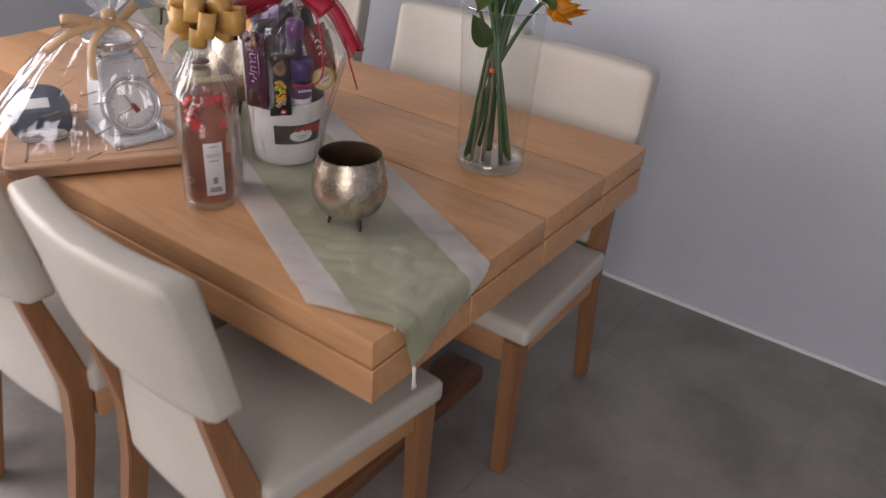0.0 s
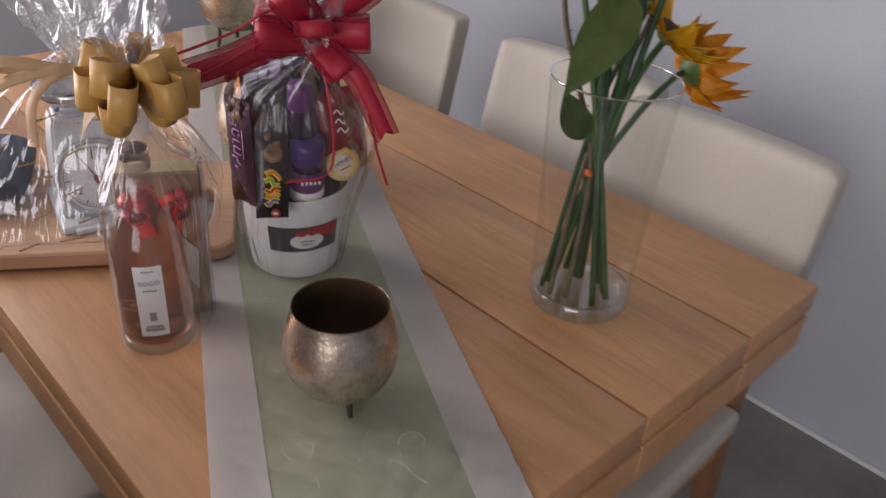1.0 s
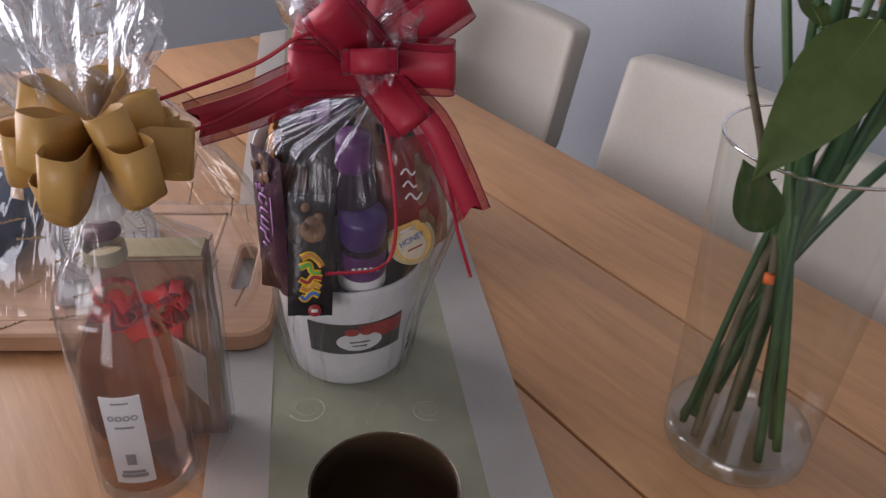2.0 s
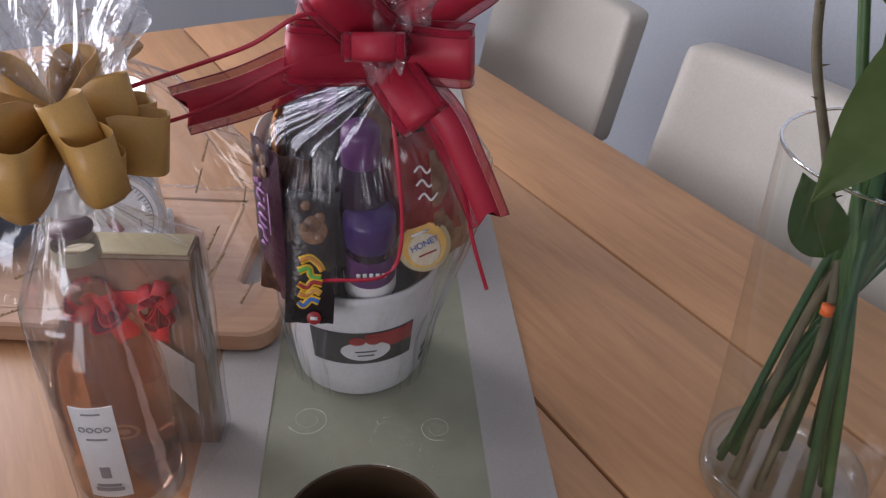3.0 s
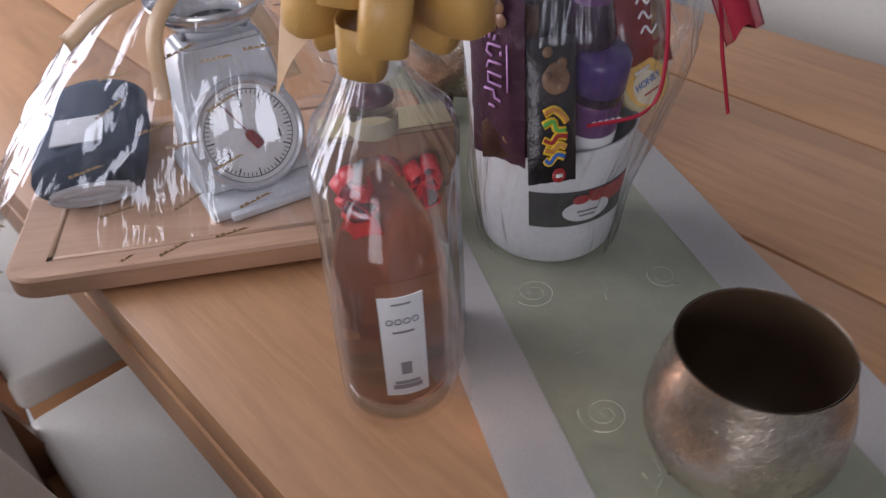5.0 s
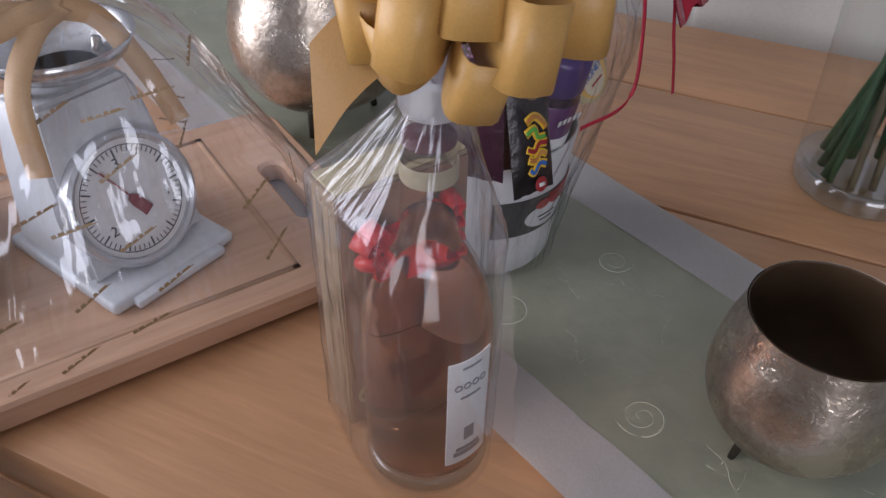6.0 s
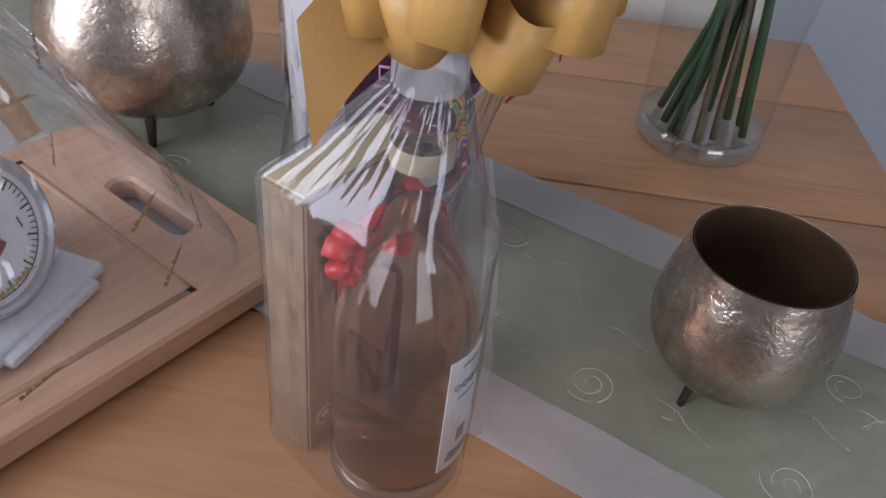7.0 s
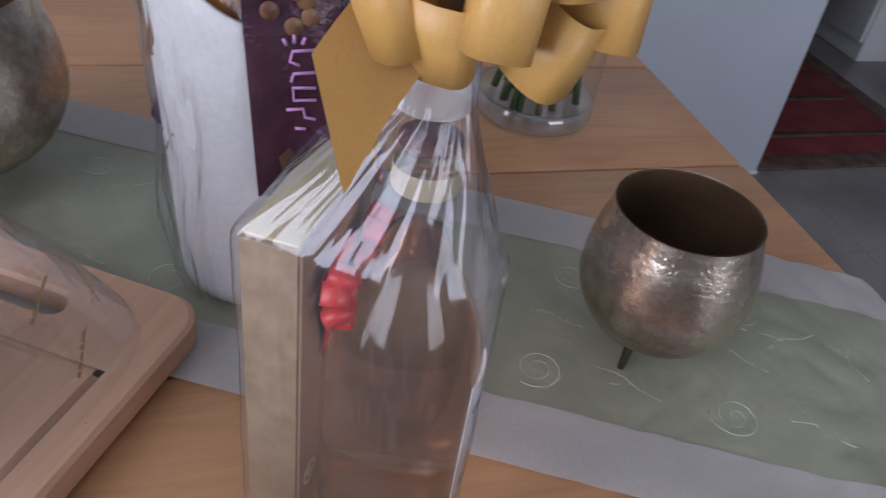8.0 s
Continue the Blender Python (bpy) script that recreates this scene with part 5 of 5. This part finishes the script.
F = -D35 + Vector((0, 0, 0.35))
s = sweet("candy_bar", "black candy bar wrapper with multicoloured swirl print", Vector((0.3, 0.482, 0.932)), -D35 + Vector((0, 0, 0.3)), 0.041, 0.115, 0.012, BLACK, -4)
flat_disc(s, "pale_splash", 0.001, 0.026, 0.0064, 0.0115, NUT)
def flat_stroke(pts, r, z0):
    """A printed stroke: a tube pressed almost flat on the wrapper."""
    bm = tube(bmesh.new(), smooth_path([(x, y, z0) for x, y in pts], 5), r, r * 0.8, 8)
    for v in bm.verts:
        v.co.z = z0 + (v.co.z - z0) * 0.22
    return bm


for k, (pts, col) in enumerate([([(-0.009, 0.0), (-0.001, 0.003), (0.006, -0.002), (0.01, -0.008)], ORANGEW), ([(-0.01, -0.009), (-0.002, -0.006), (0.001, -0.013), (0.009, -0.014)], GREENINK), ([(0.01, -0.019), (0.002, -0.018), (-0.003, -0.023), (-0.01, -0.02)], REDINK), ([(-0.009, -0.028), (-0.003, -0.03), (0.003, -0.025), (0.009, -0.028)], ORANGEW), ([(0.008, -0.035), (0.001, -0.033), (-0.005, -0.039), (-0.009, -0.036)], BLUEINK)]):
    part("swirl_edge", flat_stroke(pts, 0.0038, 0.0068 + 0.0001 * k), YELLOW, s)
    part("swirl", flat_stroke(pts, 0.0019, 0.0076 + 0.0001 * k), col, s)
flat_disc(s, "nut_picture", 0, 0.032, 0.0066, 0.007, NUT)
for k in range(4):
    flat_disc(s, "nut_picture", 0.006 * (-1) ** k, 0.02 + 0.009 * k, 0.0066, 0.0042, NUT)
flat_disc(s, "red_badge", 0.004, -0.051, 0.0045, 0.006, REDINK)
part("badge_mark", boxed(0.001, 0.007, -0.0525, -0.0495, 0.0056, 0.006), PAPER, s)

s = thing("juice_bottle", "small grape juice bottle with violet cap", "bottle", Matrix.Translation(spot(0.01, 0.038, 0.834)) @ pose(0, 0, 0, 13, 0, -25), "sweets in the bucket")
part("flask", lathe(bmesh.new(), [(0, 0), (0.02, 0.001), (0.0225, 0.006), (0.0225, 0.1), (0.019, 0.115), (0.017, 0.118)], 32), JUICE, s)
part("label", lathe(bmesh.new(), [(0.0226, 0.045), (0.0232, 0.046), (0.0232, 0.097), (0.0226, 0.098)], 32), CAP2, s, "purple and white label")
part("label_band", lathe(bmesh.new(), [(0.0233, 0.05), (0.0236, 0.051), (0.0236, 0.066), (0.0233, 0.067)], 32), PAPER, s, "white label band")
part("cap", lathe(bmesh.new(), [(0.0215, 0.106), (0.0228, 0.108), (0.0225, 0.134), (0.02, 0.139), (0, 0.14)], 32, wob=lambda a, z: 0.02 * math.sin(a * 32)), CAP, s, "violet ribbed cap")
for k in range(5):
    part("print_line", boxed(-0.012 + 0.0055 * k, -0.0085 + 0.0055 * k, -0.0241, -0.0236, 0.083, 0.088), PAPER, s)

s = thing("juice_bottle", "grape juice bottle with magenta cap standing behind", "bottle", Matrix.Translation(spot(0.004, 0.03, 0.854)) @ pose(0, 0, 0, 8, 0, -25), "sweets in the bucket")
part("flask", lathe(bmesh.new(), [(0, 0), (0.02, 0.001), (0.024, 0.006), (0.024, 0.125), (0.017, 0.152), (0.0145, 0.165)], 32), JUICE, s)
part("cap", lathe(bmesh.new(), [(0.0155, 0.152), (0.0165, 0.154), (0.0163, 0.182), (0.0145, 0.187), (0, 0.188)], 32, wob=lambda a, z: 0.02 * math.sin(a * 32)), CAP2, s, "magenta ribbed cap")

s = thing("honey_jar", "small round honey jar with an amber lid", "jar", facing(Vector((0.398, 0.465, 0.927)), -D35 + Vector((0, 0, 0.45)) + R35 * 0.12), "sweets in the bucket")
part("jar", lathe(bmesh.new(), [(0, -0.035), (0.019, -0.034), (0.0215, -0.03), (0.0215, -0.008)], 32), AMBER, s)
part("lid", lathe(bmesh.new(), [(0.0235, -0.009), (0.0245, -0.007), (0.0245, 0.0), (0.0235, 0.0015), (0, 0.002)], 40), GOLDCARD, s, "round printed lid")
flat_disc(s, "lid_print", 0, 0, 0.0022, 0.0205, AMBER)
flat_disc(s, "lid_print", 0.0, -0.004, 0.0034, 0.0145, BADGE)
figure("HONEY", 0.0078, pose(0, 0.001, 0.0046, 0, 0, 22), BLUEINK, s, "lettering")
part("print_band", boxed(-0.008, 0.008, -0.0085, -0.0072, 0.0046, 0.0052, m=pose(0, 0, 0, 0, 0, 18)), REDINK, s)
part("print_band", boxed(-0.008, 0.008, 0.0105, 0.0125, 0.0036, 0.0042, m=pose(0, 0, 0, 0, 0, 18)), PAPER, s)

s = sweet("sweets_bag", "red foil sweets bag with pale lettering strokes", spot(0.056, 0.035, 0.975), F + R35 * 0.3, 0.06, 0.09, 0.016, REDW, 4)
for k in range(3):
    part("lettering_stroke", tube(bmesh.new(), smooth_path([(-0.008, 0.014 - 0.012 * k, 0.0088), (-0.002, 0.018 - 0.012 * k, 0.009), (0.003, 0.011 - 0.012 * k, 0.009), (0.01, 0.016 - 0.012 * k, 0.0088)], 4), 0.0011, 0.0011, 5), PAPER, s)
s = sweet("sweets_bag", "brown and orange wrapper tucked beside the honey", spot(0.082, 0.025, 0.955), F + R35 * 1.4, 0.055, 0.1, 0.014, NUT, -8)
s = sweet("chocolate_bar", "dark brown chocolate wrapper with nut pictures", spot(-0.062, 0.05, 0.945), F - R35 * 0.7, 0.048, 0.12, 0.014, CHOC, 6)
for k in range(6):
    flat_disc(s, "nut_picture", 0.012 * math.sin(k * 2.1), -0.042 + 0.016 * k, 0.0077, 0.0048, NUT)
s = sweet("chocolate_bar", "dark chocolate wrapper standing upright", spot(-0.03, 0.045, 0.975), F - R35 * 0.2, 0.055, 0.13, 0.014, BLACK, 5)
s = sweet("chocolate_bar", "dark purple chocolate wrapper standing at the back", spot(-0.035, 0.0, 0.985), F - R35 * 0.4, 0.06, 0.13, 0.014, PURPLE, -4)
s = sweet("chocolate_bar", "dark purple chocolate wrapper at the back", spot(0.04, 0.0, 0.98), F + R35 * 0.2, 0.07, 0.13, 0.014, BLACK, 6)
s = sweet("chocolate_bar", "dark brown wrapper leaning at the back rim", spot(0.0, -0.045, 0.96), -D35 + Vector((0, 0, 0.1)), 0.1, 0.15, 0.018, CHOC, 0)
s = sweet("chocolate_bar", "brown wrapper beside the back rim", spot(0.05, -0.02, 0.955), R35 - D35 * 0.4, 0.06, 0.13, 0.016, PURPLE, 0)
WEST = Vector((-1.0, -0.05, 0.02))
s = sweet("chocolate_bar", "purple chocolate bar with pink print bars and nuts", Vector((0.2815, 0.523, 0.952)), WEST, 0.056, 0.14, 0.012, wrapper_mat("plum_foil", (0.045, 0.016, 0.03), (0.07, 0.026, 0.045)), 3)
for k, stroke in enumerate([[(-0.012, 0.028), (0.002, 0.028), (0.004, 0.022), (-0.002, 0.019)], [(-0.012, 0.021), (-0.012, 0.024)], [(-0.012, 0.014), (0.002, 0.014), (0.004, 0.009)], [(-0.012, 0.004), (0.003, 0.005), (0.003, -0.003), (-0.012, -0.004)], [(0.008, -0.009), (-0.003, -0.009), (-0.004, -0.015), (-0.011, -0.017)], [(0.003, -0.022), (-0.004, -0.023)], [(0.0055, 0.032), (0.0075, 0.036)], [(0.0005, 0.033), (0.0005, 0.038)], [(-0.0045, 0.032), (-0.0065, 0.036)]]):
    part("lettering_bar", tube(bmesh.new(), [(-x * 0.9, y + 0.004, 0.0078) for x, y in stroke], 0.0011, 0.0011, 6), PINKINK, s)
part("print_line", boxed(0.0155, 0.0168, -0.004, 0.034, 0.0066, 0.0072), PINKINK, s)
for k in range(5):
    flat_disc(s, "nut_picture", 0.013 * math.sin(k * 2.3), 0.046 + 0.005 * k, 0.0058, 0.0055, NUT)
s = sweet("wafer_bar", "orange wafer bar wrapper with red lettering strokes", Vector((0.3125, 0.5725, 0.99)), Vector((-1, 0.5, 0.02)), 0.042, 0.09, 0.012, ORANGEW, -14)
for k in range(5):
    part("lettering_stroke", boxed(-0.008, 0.008, -0.026 + 0.012 * k, -0.022 + 0.012 * k, 0.0064, 0.007, m=pose(0, 0, 0, 0, 0, 25)), REDINK, s)
s = sweet("nut_bar", "tan wrapper with nut pictures at the bucket's back", Vector((0.329, 0.592, 0.99)), Vector((-1, 1.2, 0.05)), 0.045, 0.09, 0.012, NUT, -8)
s = sweet("sweets_bag", "dark foil sweets bag filling the bucket's middle", Vector((CX, CY, 0.895)), Vector((0, 0, 1)), 0.135, 0.135, 0.05, CHOC, 20)

fill = random.Random(12)
for k in range(1, 15):
    if k == 8:
        continue
    a = AZ + 75 + k * 210 / 8 if k < 8 else AZ + 20 + (k - 8) * 45
    rr, zz = (0.052, 0.945) if k < 8 else (0.036, 0.985)
    n_ = Vector((math.cos(radians(a)), math.sin(radians(a)), 0.25))
    s = sweet("chocolate_bar", "dark foil chocolate wrapper packed into the bucket", Vector((CX + rr * n_.x, CY + rr * n_.y, zz + fill.uniform(-0.01, 0.015))), n_, 0.055, 0.12, 0.014, (CHOC, PURPLE, BLACK, NUT)[fill.randrange(4)], fill.uniform(-12, 12))

wrap3 = Wrap([(0.7536, CX, CY, 0.069, 0.069, 2, 0.02), (0.82, CX, CY, 0.079, 0.079, 2, 0.03), (0.88, CX + 0.006, CY - 0.01, 0.089, 0.083, 2, 0.03), (0.95, CX + 0.012, CY - 0.016, 0.102, 0.094, 2, 0.035), (0.99, CX + 0.012, CY - 0.016, 0.102, 0.092, 2, 0.05), (1.03, CX + 0.005, CY - 0.018, 0.078, 0.078, 2, 0.09), (1.06, CX, CY - 0.045, 0.034, 0.03, 2, 0.14), (1.076, CX - 0.003, CY - 0.062, 0.016, 0.016, 2, 0.12), (1.1, CX + 0.008, CY - 0.042, 0.035, 0.035, 2, 0.35), (1.17, CX + 0.02, CY - 0.01, 0.075, 0.07, 2, 0.4)], 0, 13, 6)
f3w = thing("film_wrapping", "clear film gathered over the bucket of sweets", "wrapping")
o = part("sheet", wrap3.mesh(0.7536, 1.076, 160, 60), FILM, f3w, "clear glossy film")
o.visible_shadow = False
o = part("gathered_top", wrap3.mesh(1.076, 1.16, 110, 16, 0.04), FILM_W, f3w, "crumpled clear film")
o.visible_shadow = False

SHEER = film("sheer_red_edge", 0.5, 0.5, 0.0)
SHEER.node_tree.nodes["Diffuse BSDF"].inputs[0].default_value = (0.42, 0.02, 0.05, 1)
RC = Vector((0.366, 0.48, 1.103))
rbow = thing("red_bow", "large red satin bow with sheer wired edges", "bow")


def edged(name, pts, side, width, notch=0.0):
    """A red ribbon with a sheer border and a dark wired edge along both sides."""
    sides = [Vector(side)] * len(pts)
    ob = part(name, strip(bmesh.new(), pts, sides, width, 0.0006, notch), RED, rbow)
    for sgn in (-1, 1):
        mids, rims = [], []
        for i, p in enumerate(pts):
            d = (pts[min(i + 1, len(pts) - 1)] - pts[max(i - 1, 0)]).normalized()
            s = (Vector(side) - d * Vector(side).dot(d)).normalized() * sgn
            mids.append(p + s * (width / 2 + 0.0033))
            rims.append(p + s * (width / 2 + 0.0065))
        part("sheer_edge", strip(bmesh.new(), mids, sides, 0.006, 0.0003), SHEER, ob, "sheer red border")
        part("wired_edge", tube(bmesh.new(), rims, 0.0006, 0.0006, 5), RED_D, ob, "dark red wired edge")
    return ob


def red_loop(ahead, side, length, height, width, off=(0, 0, 0)):
    d, s = Vector(ahead).normalized(), Vector(side)
    s = (s - d * s.dot(d)).normalized()
    u = d.cross(s)
    n = 24
    pts = []
    for i in range(n + 1):
        t = i / n * 2 * math.pi
        k = (1 - math.cos(t)) / 2
        w = math.copysign(abs(math.sin(t)) ** 0.5, math.sin(t))
        pts.append(RC + Vector(off) + d * length * k ** 0.75 + u * height * 0.36 * w * (0.4 + 0.6 * k))
    edged("loop", pts, s, width)


L, U = -R35, Vector((0, 0, 1))
red_loop(L * 0.9 - D35 * 0.3 + U * 0.15, U + L * 0.2, 0.075, 0.035, 0.03, (0, 0, -0.006))
red_loop(L * 0.55 - D35 * 0.5 + U * 0.7, U * 0.6 - L * 0.7, 0.075, 0.035, 0.03, (0, 0, 0.006))
red_loop(R35 * 0.9 - D35 * 0.35 + U * 0.05, U, 0.07, 0.035, 0.03)
red_loop(R35 * 0.85 + D35 * 0.1 + U * 0.55, U - R35 * 0.4, 0.09, 0.035, 0.03, (0, 0, 0.008))
red_loop(R35 * 0.5 - D35 * 0.7 - U * 0.55, R35 * 0.8 + U * 0.5, 0.06, 0.03, 0.026, (0, 0, -0.008))
red_loop(-D35 * 0.9 + U * 0.35 + L * 0.15, R35, 0.055, 0.035, 0.03)
red_loop(D35 * 0.9 + U * 0.4, R35, 0.07, 0.035, 0.03)
red_loop(D35 * 0.6 + U * 0.8 + R35 * 0.3, R35 - D35 * 0.3, 0.08, 0.035, 0.03)
red_loop(L * 0.8 + D35 * 0.5 + U * 0.3, U, 0.075, 0.035, 0.03)
part("knot", (lambda bm: (bmesh.ops.transform(bm, verts=bm.verts, matrix=Matrix.Translation(RC)), bm)[1])(lathe(bmesh.new(), [(0, -0.014), (0.012, -0.011), (0.016, 0), (0.012, 0.012), (0, 0.015)], 20)), RED_D, rbow)
edged("tail", smooth_path([RC, RC + L * 0.05 - D35 * 0.02 - U * 0.004, RC + L * 0.1 - D35 * 0.025 - U * 0.024, RC + L * 0.15 - D35 * 0.023 - U * 0.04], 7), U + L * 0.15, 0.026, 0.014)
edged("tail", smooth_path([RC + U * -0.01, RC + R35 * 0.04 - D35 * 0.035 - U * 0.035, RC + R35 * 0.062 - D35 * 0.047 - U * 0.075, RC + R35 * 0.082 - D35 * 0.055 - U * 0.12], 7), R35 + U * 0.45, 0.019, 0.013)
for pts in ([(0, 0, 0), (-0.06, 0.03, 0.0), (-0.13, 0.03, -0.035), (-0.17, 0.035, -0.045), (-0.185, 0.04, -0.038)],
            [(0, 0, 0), (0.008, 0.05, -0.06), (0.012, 0.062, -0.13), (-0.002, 0.066, -0.162), (-0.05, 0.066, -0.165)],
            [(0, 0, 0), (0.05, 0.04, -0.06), (0.07, 0.05, -0.14), (0.085, 0.05, -0.19)],
            [(0, 0, 0), (-0.05, 0.03, 0.035), (-0.1, 0.03, 0.01), (-0.2, 0.03, -0.025)]):
    part("curling_ribbon", strip(bmesh.new(), smooth_path([RC + R35 * a - D35 * b + U * c for a, b, c in pts], 8), R35 * 0.6 + U * 0.7, 0.0032), RED, rbow, "thin red curling ribbon")


# ---- hallway past the wall's end ----
RUG = blotched("red_wool", (0.13, 0.012, 0.014), (0.19, 0.03, 0.03), 0.95, 9, 260, 0.8, 0.003)
RUGEDGE = blotched("dark_rug_border", (0.07, 0.035, 0.03), (0.15, 0.09, 0.06), 0.95, 20, 260, 0.8, 0.003)
rug = thing("rug", "dark red patterned rug lying in the hallway", "rug", group="")
part("woven_field", boxed(1.66, 2.9, -1.7, -0.1, 0, 0.012, 0.003), RUG, rug)
for x0, x1, y0, y1 in ((1.585, 2.975, -1.775, -1.702), (1.585, 1.658, -1.7, -0.1), (2.902, 2.975, -1.7, -0.1)):
    part("border", boxed(x0, x1, y0, y1, 0, 0.011, 0.003), RUGEDGE, rug, "dark patterned border")
for k in range(5):
    part("stripe", boxed(1.76 + 0.25 * k, 1.79 + 0.25 * k, -1.65, -0.15, 0.0125, 0.0135), RUGEDGE, rug)
cab = thing("white_cabinet", "plain white hallway cupboard", "cupboard")
part("carcass", boxed(2.36, 3.2, -2.5, -1.96, 0.0, 2.1, 0.003), WHITE, cab)
part("door", boxed(2.365, 2.76, -1.958, -1.94, 0.08, 2.09, 0.003), WHITE, cab)
part("door", boxed(2.77, 3.195, -1.958, -1.94, 0.08, 2.09, 0.003), WHITE, cab)
slab("wall_hall_3", "white painted wall return in the hallway", 1.9, 2.2, -3.2, -2.12, 0, CEIL, WALL, "wall")

# ---- baseboard and window frames ----
tagged(part("baseboard", boxed(ROOM_E - 0.012, ROOM_E - 0.001, -0.998, ROOM_N - 0.001, 0.0, 0.012, 0.002), WHITE), "thin white bead along the wall's foot", "baseboard", kind="structure")


def window(name, label, m, w, h):
    wn_ = thing(name, label, "window", m, kind="structure")
    for x in (-w / 2 + 0.03, 0, w / 2 - 0.03):
        part("frame_post", boxed(x - 0.028, x + 0.028, -0.03, 0.03, 0.002, h - 0.002, 0.003), WHITE, wn_)
    for z in (0.03, h - 0.03):
        part("frame_bar", boxed(-w / 2 + 0.06, w / 2 - 0.06, -0.026, 0.026, z - 0.028, z + 0.028, 0.003), WHITE, wn_)
    return wn_


window("window_1", "tall white framed garden window", pose(-0.95, ROOM_N + 0.09, 0.15), 1.8, 2.35)
window("window_2", "white framed side window", pose(ROOM_W - 0.09, -1.7, 0.6, 0, 0, 90), 2.2, 1.8)

# ---- floor tiles ----
TS, TJ = 0.6, 0.0007
tile_bm = boxed(TJ, TS - TJ, TJ, TS - TJ, -0.008, 0.0)
tile_mesh = mesh_of(tile_bm, "tile", False)
tile_mesh.materials.append(TILE)
nodes, links, bsdf = nodes_of(TILE)
info = nodes.new("ShaderNodeObjectInfo")
for mp in [n for n in nodes if n.type == 'MAPPING']:
    links.new(info.outputs["Location"], mp.inputs["Location"])
for i in range(-6, 5):
    for j in range(-6, 5):
        x, y = -0.02 + i * TS, 0.1 + j * TS
        if x < ROOM_W or y < ROOM_S or x + TS > 3.4 or y + TS > ROOM_N:
            continue
        t_ob = new("tile", tile_mesh)
        t_ob.location = (x, y, -0.0005)
        t_ob.parent = floor
